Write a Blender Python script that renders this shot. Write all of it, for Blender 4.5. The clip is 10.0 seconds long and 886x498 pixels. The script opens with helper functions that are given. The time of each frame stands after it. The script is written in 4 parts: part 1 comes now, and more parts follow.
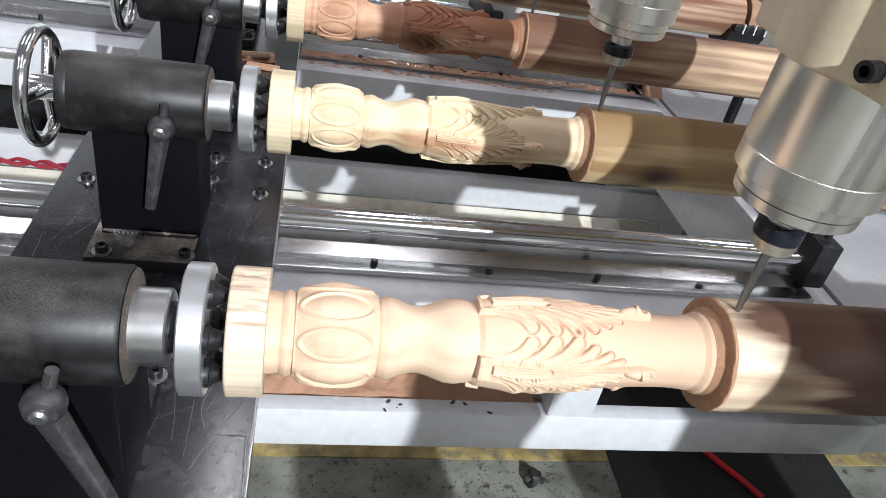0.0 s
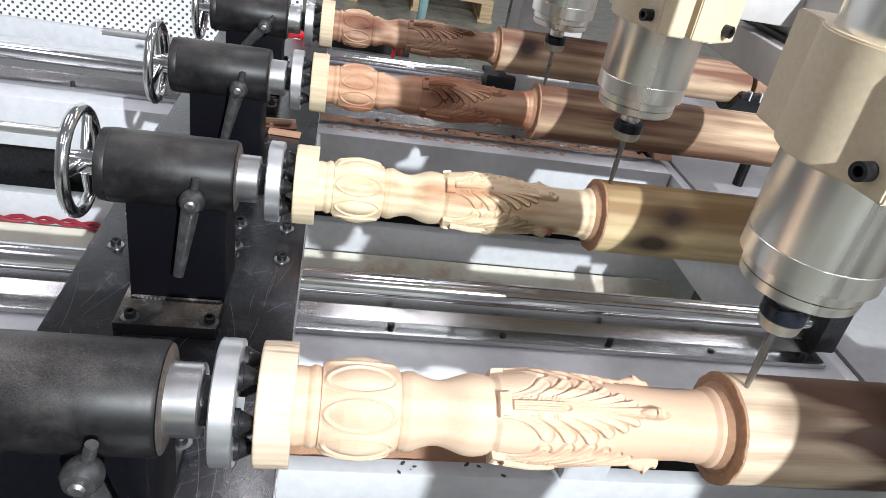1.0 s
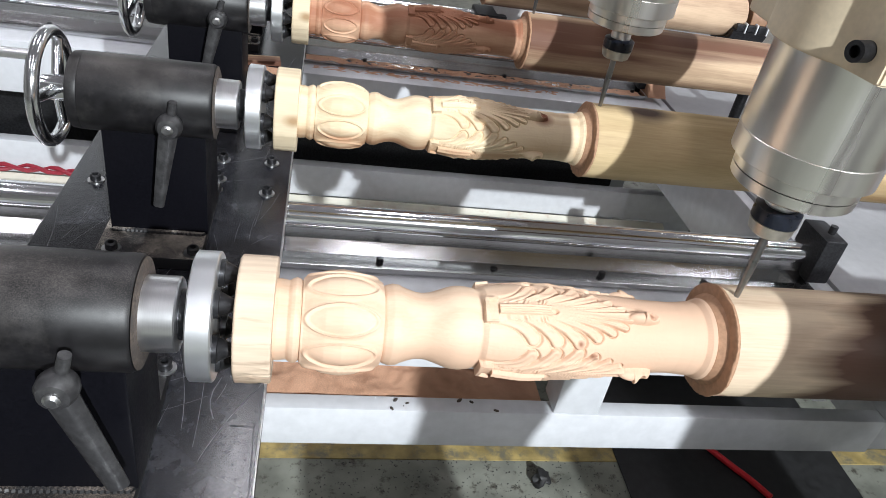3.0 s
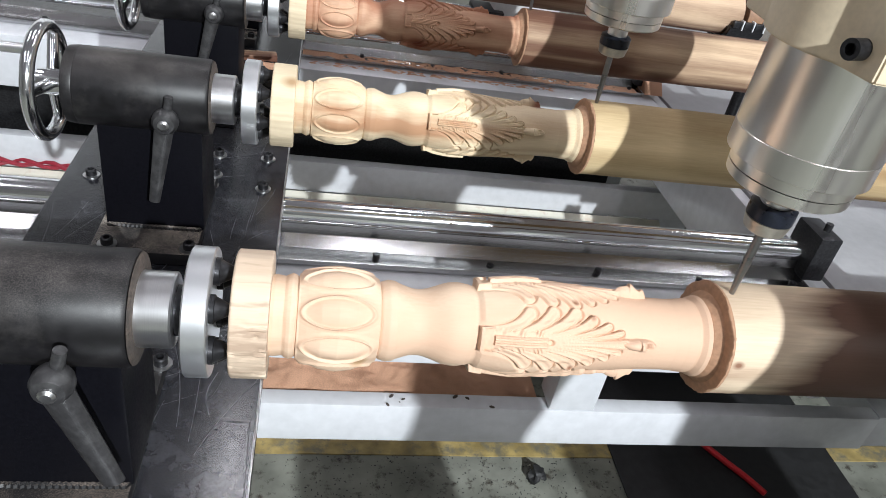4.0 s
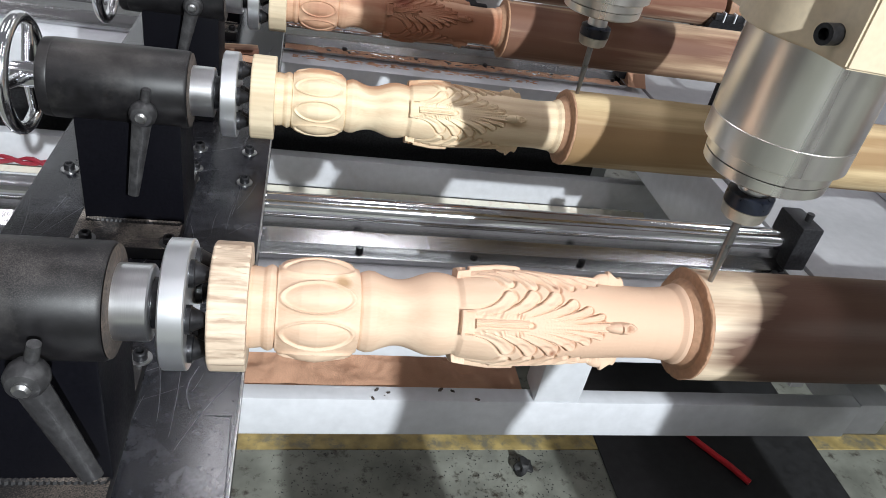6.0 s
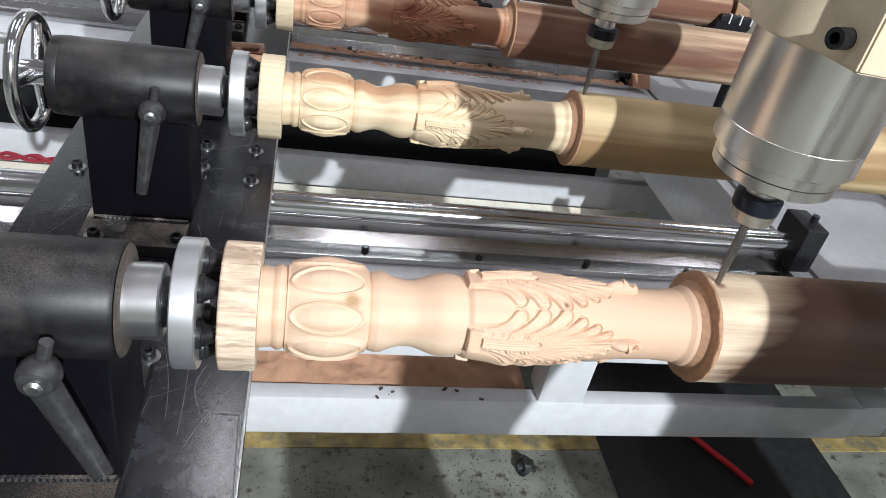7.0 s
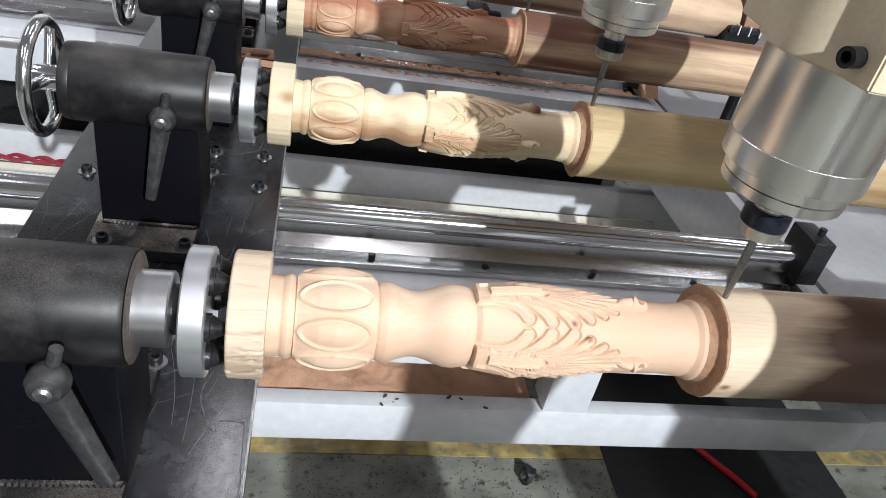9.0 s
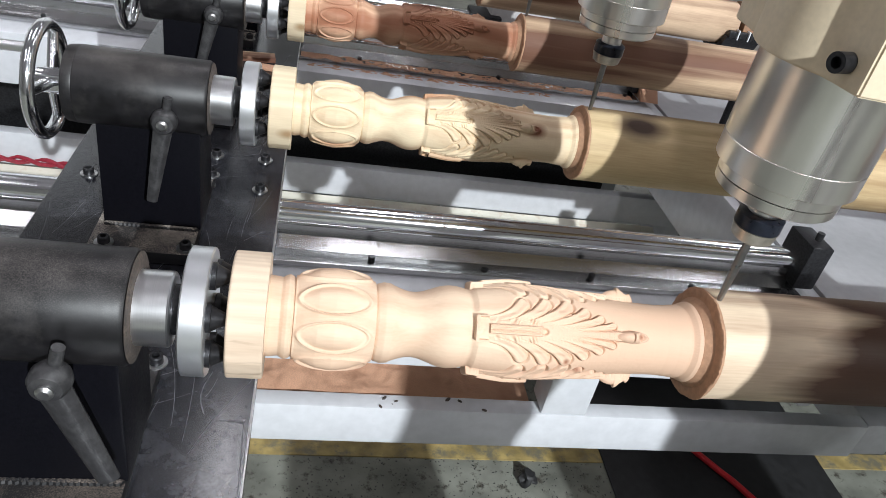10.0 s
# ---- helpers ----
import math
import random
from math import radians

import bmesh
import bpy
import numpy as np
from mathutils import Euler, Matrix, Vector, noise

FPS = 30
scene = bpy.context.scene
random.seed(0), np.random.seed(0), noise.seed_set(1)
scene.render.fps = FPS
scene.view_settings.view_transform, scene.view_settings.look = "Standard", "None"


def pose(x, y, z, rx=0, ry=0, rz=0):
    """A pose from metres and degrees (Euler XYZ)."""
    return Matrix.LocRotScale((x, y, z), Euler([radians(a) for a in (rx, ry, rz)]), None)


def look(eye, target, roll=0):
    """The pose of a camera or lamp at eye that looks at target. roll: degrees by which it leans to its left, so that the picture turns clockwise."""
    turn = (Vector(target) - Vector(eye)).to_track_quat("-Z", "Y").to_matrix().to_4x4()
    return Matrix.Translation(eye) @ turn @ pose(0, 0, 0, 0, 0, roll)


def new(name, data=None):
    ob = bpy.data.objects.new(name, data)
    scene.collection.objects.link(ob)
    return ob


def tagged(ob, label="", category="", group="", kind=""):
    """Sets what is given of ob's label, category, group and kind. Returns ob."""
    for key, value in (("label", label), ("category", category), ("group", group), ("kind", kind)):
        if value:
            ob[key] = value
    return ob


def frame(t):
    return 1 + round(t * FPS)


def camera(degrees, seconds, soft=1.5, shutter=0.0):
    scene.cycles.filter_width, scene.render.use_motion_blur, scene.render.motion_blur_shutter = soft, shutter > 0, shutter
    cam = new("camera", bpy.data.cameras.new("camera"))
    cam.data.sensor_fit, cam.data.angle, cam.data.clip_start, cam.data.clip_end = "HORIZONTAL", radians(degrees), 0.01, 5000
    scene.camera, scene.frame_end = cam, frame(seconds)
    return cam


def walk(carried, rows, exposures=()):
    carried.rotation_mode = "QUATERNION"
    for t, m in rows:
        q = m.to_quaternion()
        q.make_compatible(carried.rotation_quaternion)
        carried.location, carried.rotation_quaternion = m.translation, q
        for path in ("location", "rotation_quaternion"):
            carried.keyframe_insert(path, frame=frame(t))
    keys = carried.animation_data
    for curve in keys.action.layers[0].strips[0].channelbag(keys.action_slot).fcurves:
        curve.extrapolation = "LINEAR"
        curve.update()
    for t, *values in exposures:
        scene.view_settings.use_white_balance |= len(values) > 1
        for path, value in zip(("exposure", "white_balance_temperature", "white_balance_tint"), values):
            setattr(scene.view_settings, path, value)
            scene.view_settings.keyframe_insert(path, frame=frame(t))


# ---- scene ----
cam = camera(63.2, 10.0, soft=0.7)
PATH = [
    (0, (0.055, -0.325, 1.093), (0.444, 1.288, -0.023), 11.9),
    (0.5, (0.048, -0.328, 1.112), (0.414, 1.336, 0.064), 11.5),
    (1, (0.044, -0.333, 1.118), (0.392, 1.361, 0.113), 11.2),
    (1.5, (0.055, -0.335, 1.107), (0.403, 1.349, 0.085), 10.8),
    (2, (0.055, -0.337, 1.096), (0.417, 1.321, 0.037), 10.9),
    (2.5, (0.056, -0.338, 1.087), (0.423, 1.299, -0.002), 10.8),
    (4, (0.056, -0.338, 1.087), (0.437, 1.283, -0.021), 11.4),
    (4.5, (0.056, -0.337, 1.087), (0.439, 1.279, -0.028), 11.5),
    (5, (0.057, -0.338, 1.088), (0.448, 1.277, -0.025), 11.6),
    (5.5, (0.062, -0.339, 1.084), (0.476, 1.271, -0.027), 11.5),
    (7, (0.056, -0.339, 1.085), (0.468, 1.269, -0.031), 11.9),
    (7.5, (0.055, -0.338, 1.088), (0.459, 1.274, -0.023), 12.0),
    (8, (0.055, -0.337, 1.089), (0.458, 1.278, -0.02), 12.2),
    (8.5, (0.054, -0.341, 1.088), (0.456, 1.275, -0.019), 12.2),
    (9, (0.053, -0.337, 1.088), (0.452, 1.28, -0.018), 12.4),
    (9.5, (0.053, -0.338, 1.088), (0.452, 1.282, -0.015), 12.5),
    (10, (0.054, -0.342, 1.09), (0.45, 1.282, -0.008), 12.5),
]
walk(cam, [(t, look(eye, target, roll)) for t, eye, target, roll in PATH], exposures=((0.0, 0.07), (1.0, 0.15), (2.5, 0.07), (4.0, -0.02), (5.5, -0.09), (7.0, -0.09), (10.0, -0.10)))

# ---- light ----
world = bpy.data.worlds.new("hall_air")
scene.world = world
world.use_nodes = True
world.node_tree.nodes["Background"].inputs["Color"].default_value = (0.95, 0.935, 1.0, 1)
world.node_tree.nodes["Background"].inputs["Strength"].default_value = 0.15


def hall_lamp(name, place, target, watts, size, colour=(1, 0.97, 0.92)):
    data = bpy.data.lights.new(name, "AREA")
    data.shape, data.size, data.energy, data.color = "DISK", size, watts, colour
    ob = new(name, data)
    ob.matrix_world = look(place, target)
    return ob


AIM = Vector((0.2, 0.4, 0.75))
hall_lamp("hall_lamp_key", Vector((1.335, -3.94, 3.26)), AIM, 385, 0.065, (0.90, 0.96, 1.0))
hall_lamp("hall_lamp_side", AIM + Vector((1.62, -1.35, 1.0)).normalized() * 6.0, AIM, 35, 0.3, (0.95, 0.98, 1.0))
# rows of strip lamps under the hall's roof
for lx, ly in ((-2.2, -1.5), (0.6, -1.5), (3.4, -1.5), (-2.2, 2.0), (0.6, 2.0), (3.4, 2.0), (1.27, 5.9), (3.63, 5.9), (4.97, 5.9)):
    data = bpy.data.lights.new("ceiling_lamp", "AREA")
    data.shape, data.size, data.size_y, data.energy, data.color = "RECTANGLE", 0.12 if lx == 1.27 else 0.3, 1.6, 12 if lx == 1.27 else 28, (0.95, 0.935, 1.0)
    new("ceiling_lamp", data).matrix_world = pose(lx, ly, 4.6)

# ---- materials ----
def mat(name, base, rough=0.5, metal=0.0, vary=0.15, scale=40.0, bump=0.1, stain=None, stain_scale=6.0, stain_at=(0.55, 0.75), stretch=(1, 1, 1), rough_vary=0.1):
    m = bpy.data.materials.new(name)
    m.use_nodes = True
    nt = m.node_tree
    b = nt.nodes["Principled BSDF"]
    b.inputs["Metallic"].default_value = metal
    co = nt.nodes.new("ShaderNodeTexCoord")
    mp = nt.nodes.new("ShaderNodeMapping")
    mp.inputs["Scale"].default_value = stretch
    nt.links.new(co.outputs["Object"], mp.inputs["Vector"])
    n1 = nt.nodes.new("ShaderNodeTexNoise")
    n1.inputs["Scale"].default_value, n1.inputs["Detail"].default_value = scale, 6
    nt.links.new(mp.outputs[0], n1.inputs["Vector"])
    ramp = nt.nodes.new("ShaderNodeValToRGB")
    lo, hi = [tuple(max(0, c * (1 + k * vary)) for c in base) + (1,) for k in (-1.6, 1.6)]
    ramp.color_ramp.elements[0].color, ramp.color_ramp.elements[1].color = lo, hi
    ramp.color_ramp.elements[0].position, ramp.color_ramp.elements[1].position = 0.25, 0.75
    nt.links.new(n1.outputs["Fac"], ramp.inputs["Fac"])
    colour = ramp.outputs["Color"]
    if stain:
        n2 = nt.nodes.new("ShaderNodeTexNoise")
        n2.inputs["Scale"].default_value, n2.inputs["Detail"].default_value, n2.inputs["Roughness"].default_value = stain_scale, 8, 0.7
        nt.links.new(co.outputs["Object"], n2.inputs["Vector"])
        r2 = nt.nodes.new("ShaderNodeMapRange")
        r2.inputs["From Min"].default_value, r2.inputs["From Max"].default_value = stain_at
        nt.links.new(n2.outputs["Fac"], r2.inputs["Value"])
        mix = nt.nodes.new("ShaderNodeMix")
        mix.data_type = "RGBA"
        mix.inputs[7].default_value = (*stain, 1)
        nt.links.new(r2.outputs[0], mix.inputs[0])
        nt.links.new(colour, mix.inputs[6])
        colour = mix.outputs[2]
    nt.links.new(colour, b.inputs["Base Color"])
    rr = nt.nodes.new("ShaderNodeMapRange")
    rr.inputs["To Min"].default_value, rr.inputs["To Max"].default_value = max(0.02, rough - rough_vary), min(1, rough + rough_vary)
    nt.links.new(n1.outputs["Fac"], rr.inputs["Value"])
    nt.links.new(rr.outputs[0], b.inputs["Roughness"])
    if bump:
        bp = nt.nodes.new("ShaderNodeBump")
        bp.inputs["Strength"].default_value, bp.inputs["Distance"].default_value = bump, 0.001
        nt.links.new(n1.outputs["Fac"], bp.inputs["Height"])
        nt.links.new(bp.outputs[0], b.inputs["Normal"])
    return m


def wood_mat(name, light, dark, ring=70.0, knots=True, figure=0.42, heart=None, spots=(), heart_at=(0.43, 0.56), heart_stretch=0.05, gloss=0.62, heart_scale=24, heart_side=None, shade_taper=0.0):
    """Timber sawn along x: growth rings seen as long bands, fine pores, dark knots."""
    m = bpy.data.materials.new(name)
    m.use_nodes = True
    nt = m.node_tree
    b = nt.nodes["Principled BSDF"]
    co = nt.nodes.new("ShaderNodeTexCoord")
    info = nt.nodes.new("ShaderNodeObjectInfo")
    add = nt.nodes.new("ShaderNodeVectorMath")
    add.operation = "MULTIPLY_ADD"
    add.inputs[1].default_value = (3.1, 0.05, 0.05)
    comb = nt.nodes.new("ShaderNodeCombineXYZ")
    for k in range(3):
        nt.links.new(info.outputs["Random"], comb.inputs[k])
    nt.links.new(comb.outputs[0], add.inputs[0])
    nt.links.new(co.outputs["Object"], add.inputs[2])
    mp = nt.nodes.new("ShaderNodeMapping")
    mp.inputs["Scale"].default_value = (0.12, 1, 1)
    mp.inputs["Location"].default_value = (0, 0.045, 0.02)
    nt.links.new(add.outputs[0], mp.inputs["Vector"])
    wave = nt.nodes.new("ShaderNodeTexWave")
    wave.wave_type, wave.rings_direction = "RINGS", "X"
    wave.inputs["Scale"].default_value, wave.inputs["Distortion"].default_value = ring, 9.0
    wave.inputs["Detail"].default_value, wave.inputs["Detail Scale"].default_value = 4, 0.7
    nt.links.new(mp.outputs[0], wave.inputs["Vector"])
    fine = nt.nodes.new("ShaderNodeTexNoise")
    fine.inputs["Scale"].default_value, fine.inputs["Detail"].default_value = 700, 4
    mp2 = nt.nodes.new("ShaderNodeMapping")
    mp2.inputs["Scale"].default_value = (0.06, 1, 1)
    nt.links.new(add.outputs[0], mp2.inputs["Vector"])
    nt.links.new(mp2.outputs[0], fine.inputs["Vector"])
    broad = nt.nodes.new("ShaderNodeTexNoise")
    broad.inputs["Scale"].default_value, broad.inputs["Detail"].default_value = 9, 5
    nt.links.new(add.outputs[0], broad.inputs["Vector"])
    m1 = nt.nodes.new("ShaderNodeMath"); m1.operation = "MULTIPLY_ADD"
    m1.inputs[1].default_value = figure
    nt.links.new(wave.outputs["Fac"], m1.inputs[0])
    m2 = nt.nodes.new("ShaderNodeMath"); m2.operation = "MULTIPLY_ADD"
    m2.inputs[1].default_value = 0.35
    nt.links.new(fine.outputs["Fac"], m2.inputs[0])
    m3 = nt.nodes.new("ShaderNodeMath"); m3.operation = "MULTIPLY_ADD"
    m3.inputs[1].default_value, m3.inputs[2].default_value = 0.7, -0.35
    nt.links.new(broad.outputs["Fac"], m3.inputs[0])
    nt.links.new(m3.outputs[0], m2.inputs[2])
    nt.links.new(m2.outputs[0], m1.inputs[2])
    ramp = nt.nodes.new("ShaderNodeValToRGB")
    ramp.color_ramp.elements[0].color, ramp.color_ramp.elements[1].color = (*light, 1), (*dark, 1)
    ramp.color_ramp.elements[0].position, ramp.color_ramp.elements[1].position = 0.1, 0.95
    nt.links.new(m1.outputs[0], ramp.inputs["Fac"])
    colour = ramp.outputs["Color"]
    if knots:
        vor = nt.nodes.new("ShaderNodeTexVoronoi")
        vor.inputs["Scale"].default_value = 10
        mp3 = nt.nodes.new("ShaderNodeMapping")
        mp3.inputs["Scale"].default_value = (0.7, 1, 1)
        nt.links.new(add.outputs[0], mp3.inputs["Vector"])
        warp = nt.nodes.new("ShaderNodeVectorMath"); warp.operation = "MULTIPLY_ADD"
        warp.inputs[1].default_value = (0.02, 0.02, 0.02)
        nt.links.new(broad.outputs["Color"], warp.inputs[0])
        nt.links.new(mp3.outputs[0], warp.inputs[2])
        nt.links.new(warp.outputs[0], vor.inputs["Vector"])
        mr = nt.nodes.new("ShaderNodeMapRange")
        mr.inputs["From Min"].default_value, mr.inputs["From Max"].default_value = 0.27, 0.10
        nt.links.new(vor.outputs["Distance"], mr.inputs["Value"])
        mix = nt.nodes.new("ShaderNodeMix"); mix.data_type = "RGBA"
        mix.inputs[7].default_value = (dark[0] * 0.3, dark[1] * 0.26, dark[2] * 0.25, 1)
        nt.links.new(mr.outputs[0], mix.inputs[0])
        nt.links.new(colour, mix.inputs[6])
        colour = mix.outputs[2]
    if heart:
        mh = nt.nodes.new("ShaderNodeMapping")
        mh.inputs["Scale"].default_value = (heart_stretch, 1, 1)
        nt.links.new(add.outputs[0], mh.inputs["Vector"])
        hn = nt.nodes.new("ShaderNodeTexNoise")
        hn.inputs["Scale"].default_value, hn.inputs["Detail"].default_value = heart_scale, 5
        nt.links.new(mh.outputs[0], hn.inputs["Vector"])
        hr = nt.nodes.new("ShaderNodeMapRange")
        hr.inputs["From Min"].default_value, hr.inputs["From Max"].default_value, hr.inputs["To Max"].default_value = heart_at[0], heart_at[1], 0.93
        fac = hn.outputs["Fac"]
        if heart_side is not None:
            # the pith lies off the axis, so one side shows more heartwood; the x taper paints in shade
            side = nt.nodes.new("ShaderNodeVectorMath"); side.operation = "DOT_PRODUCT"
            side.inputs[1].default_value = (shade_taper, 4.0 * math.cos(radians(heart_side)), 4.0 * math.sin(radians(heart_side)))
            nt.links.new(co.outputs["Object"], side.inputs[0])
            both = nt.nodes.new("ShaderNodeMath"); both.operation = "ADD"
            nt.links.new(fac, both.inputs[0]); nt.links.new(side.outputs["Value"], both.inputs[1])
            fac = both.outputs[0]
        nt.links.new(fac, hr.inputs["Value"])
        hm = nt.nodes.new("ShaderNodeMix"); hm.data_type = "RGBA"; hm.inputs[7].default_value = (*heart, 1)
        nt.links.new(hr.outputs[0], hm.inputs[0])
        nt.links.new(colour, hm.inputs[6])
        colour = hm.outputs[2]
    for spot, inner, outer, tint, long in spots:
        # a single knot: a blot that fades out along the grain
        sub = nt.nodes.new("ShaderNodeVectorMath"); sub.operation = "SUBTRACT"; sub.inputs[1].default_value = [c + 0.5 * outer for c in spot]
        nt.links.new(co.outputs["Object"], sub.inputs[0])
        wob = nt.nodes.new("ShaderNodeVectorMath"); wob.operation = "MULTIPLY_ADD"; wob.inputs[1].default_value = (outer, outer, outer)
        nt.links.new(broad.outputs["Color"], wob.inputs[0]); nt.links.new(sub.outputs[0], wob.inputs[2])
        sq = nt.nodes.new("ShaderNodeVectorMath"); sq.operation = "MULTIPLY"; sq.inputs[1].default_value = (long, 1, 1)
        nt.links.new(wob.outputs[0], sq.inputs[0])
        ln = nt.nodes.new("ShaderNodeVectorMath"); ln.operation = "LENGTH"
        nt.links.new(sq.outputs[0], ln.inputs[0])
        kr = nt.nodes.new("ShaderNodeMapRange")
        kr.inputs["From Min"].default_value, kr.inputs["From Max"].default_value, kr.inputs["To Max"].default_value = outer, inner, 0.92
        nt.links.new(ln.outputs["Value"], kr.inputs["Value"])
        km = nt.nodes.new("ShaderNodeMix"); km.data_type = "RGBA"; km.inputs[7].default_value = (*tint, 1)
        nt.links.new(kr.outputs[0], km.inputs[0]); nt.links.new(colour, km.inputs[6])
        colour = km.outputs[2]
    nt.links.new(colour, b.inputs["Base Color"])
    b.inputs["Roughness"].default_value = gloss
    b.inputs["Specular IOR Level"].default_value = 0.3
    bp = nt.nodes.new("ShaderNodeBump")
    bp.inputs["Strength"].default_value, bp.inputs["Distance"].default_value = 0.25, 0.0006
    nt.links.new(fine.outputs["Fac"], bp.inputs["Height"])
    nt.links.new(bp.outputs[0], b.inputs["Normal"])
    return m


M_WHITE = mat("white_paint", (0.64, 0.65, 0.68), 0.2, 0, 0.04, 60, 0.05, (0.5, 0.47, 0.43), 9, (0.6, 0.9))
M_BLACK = mat("black_paint", (0.004, 0.004, 0.006), 0.42, 0, 0.15, 400, 0.08, (0.010, 0.0095, 0.0105), 20, (0.6, 1.0))


def settle_dust(m, colour, amount=0.6, scale=900):
    """Fine sawdust lying on faces that look up."""
    nt = m.node_tree
    b = nt.nodes["Principled BSDF"]
    geo = nt.nodes.new("ShaderNodeNewGeometry")
    sep = nt.nodes.new("ShaderNodeSeparateXYZ")
    nt.links.new(geo.outputs["Normal"], sep.inputs[0])
    up = nt.nodes.new("ShaderNodeMapRange")
    up.inputs["From Min"].default_value, up.inputs["From Max"].default_value = 0.35, 0.95
    nt.links.new(sep.outputs["Z"], up.inputs["Value"])
    co = nt.nodes.new("ShaderNodeTexCoord")
    fine = nt.nodes.new("ShaderNodeTexNoise")
    fine.inputs["Scale"].default_value, fine.inputs["Detail"].default_value = scale, 2
    big = nt.nodes.new("ShaderNodeTexNoise")
    big.inputs["Scale"].default_value, big.inputs["Detail"].default_value = 22, 4
    for n in (fine, big):
        nt.links.new(co.outputs["Object"], n.inputs["Vector"])
    total = nt.nodes.new("ShaderNodeMath"); total.operation = "MULTIPLY"
    nt.links.new(fine.outputs["Fac"], total.inputs[0]); nt.links.new(big.outputs["Fac"], total.inputs[1])
    sharp = nt.nodes.new("ShaderNodeMapRange")
    sharp.inputs["From Min"].default_value, sharp.inputs["From Max"].default_value, sharp.inputs["To Max"].default_value = 0.2, 0.42, amount
    nt.links.new(total.outputs[0], sharp.inputs["Value"])
    fac = nt.nodes.new("ShaderNodeMath"); fac.operation = "MULTIPLY"
    nt.links.new(sharp.outputs[0], fac.inputs[0]); nt.links.new(up.outputs[0], fac.inputs[1])
    mix = nt.nodes.new("ShaderNodeMix"); mix.data_type = "RGBA"; mix.inputs[7].default_value = (*colour, 1)
    nt.links.new(fac.outputs[0], mix.inputs[0])
    nt.links.new(b.inputs["Base Color"].links[0].from_socket, mix.inputs[6])
    nt.links.new(mix.outputs[2], b.inputs["Base Color"])


settle_dust(M_BLACK, (0.24, 0.215, 0.20), 0.36, 1600)
M_BLACK.node_tree.nodes["Principled BSDF"].inputs["Specular IOR Level"].default_value = 0.1
M_BASE = mat("dusty_black_paint", (0.012, 0.012, 0.014), 0.55, 0, 0.15, 400, 0.08, (0.05, 0.045, 0.042), 20, (0.5, 0.9))
settle_dust(M_BASE, (0.46, 0.40, 0.34), 1.0, 1300)
M_DARKBASE = mat("black_paint_with_dust", (0.009, 0.009, 0.010), 0.5, 0, 0.15, 400, 0.08, (0.03, 0.026, 0.024), 20, (0.55, 0.9))
settle_dust(M_DARKBASE, (0.36, 0.29, 0.24), 0.40, 1100)
M_BARREL = mat("scuffed_black_paint", (0.009, 0.0085, 0.0095), 0.42, 0, 0.35, 90, 0.15, (0.042, 0.039, 0.038), 24, (0.50, 0.75))
settle_dust(M_BARREL, (0.27, 0.24, 0.22), 0.33, 1500)
M_BARREL.node_tree.nodes["Principled BSDF"].inputs["Specular IOR Level"].default_value = 0.35
M_TABLE = mat("blackened_steel", (0.013, 0.0135, 0.017), 0.22, 0.0, 0.45, 160, 0.1, (0.070, 0.071, 0.080), 26, (0.50, 0.85))
M_TABLE.node_tree.nodes["Principled BSDF"].inputs["Specular IOR Level"].default_value = 0.7


M_STEEL = mat("turned_steel", (0.78, 0.78, 0.79), 0.3, 1, 0.03, 500, 0.02, stretch=(6, 0.1, 0.1), rough_vary=0.04)
M_ALU = mat("brushed_aluminium", (0.80, 0.815, 0.835), 0.34, 0.93, 0.02, 40, 0.0, rough_vary=0.05)
M_CHROME = mat("polished_shaft", (0.82, 0.83, 0.85), 0.115, 1, 0.02, 20, 0.0, rough_vary=0.004)
M_WHEEL = mat("chromed_wheel", (0.80, 0.81, 0.83), 0.15, 1.0, 0.05, 60, 0.02, rough_vary=0.04)
M_RAIL = mat("rail_support", (0.52, 0.52, 0.525), 0.20, 1.0, 0.06, 900, 0.06, (0.40, 0.36, 0.32), 30, (0.6, 0.9), (0.004, 1, 1), rough_vary=0.05)
M_SPIN = mat("spindle_steel", (0.82, 0.80, 0.765), 0.30, 1, 0.06, 60, 0.03, stretch=(1, 1, 0.05))
M_CREAM = mat("cream_anodised", (0.72, 0.60, 0.43), 0.45, 0.0, 0.04, 300, 0.05)
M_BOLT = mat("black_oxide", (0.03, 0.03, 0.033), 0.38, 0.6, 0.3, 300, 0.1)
M_WASH = mat("zinc", (0.55, 0.55, 0.55), 0.35, 1, 0.1, 200, 0.05)
M_DARK = mat("dark_rubber", (0.02, 0.02, 0.021), 0.55, 0, 0.3, 200, 0.1)
M_NUTBAND = mat("blued_nut", (0.014, 0.017, 0.027), 0.3, 0.3, 0.3, 200, 0.08)
M_JAWRING = mat("brown_ring", (0.30, 0.17, 0.10), 0.5, 0.0, 0.15, 120, 0.1)
M_NUT = mat("nut_ring", (0.50, 0.46, 0.40), 0.35, 0.8, 0.1, 200, 0.05)
M_LEVER = mat("grey_lever", (0.042, 0.041, 0.043), 0.42, 0.3, 0.2, 250, 0.15, (0.11, 0.11, 0.11), 60, (0.5, 0.8))
M_RUST = mat("dusty_rust", (0.085, 0.065, 0.052), 0.8, 0, 0.4, 500, 0.5, (0.06, 0.05, 0.045), 40, (0.45, 0.6))
M_BIT = mat("carbide", (0.27, 0.27, 0.275), 0.3, 1, 0.1, 200, 0.05)
M_SAW = mat("sawdust", (0.47, 0.265, 0.17), 0.95, 0, 0.16, 700, 0.5, (0.27, 0.13, 0.075), 14, (0.5, 0.8))
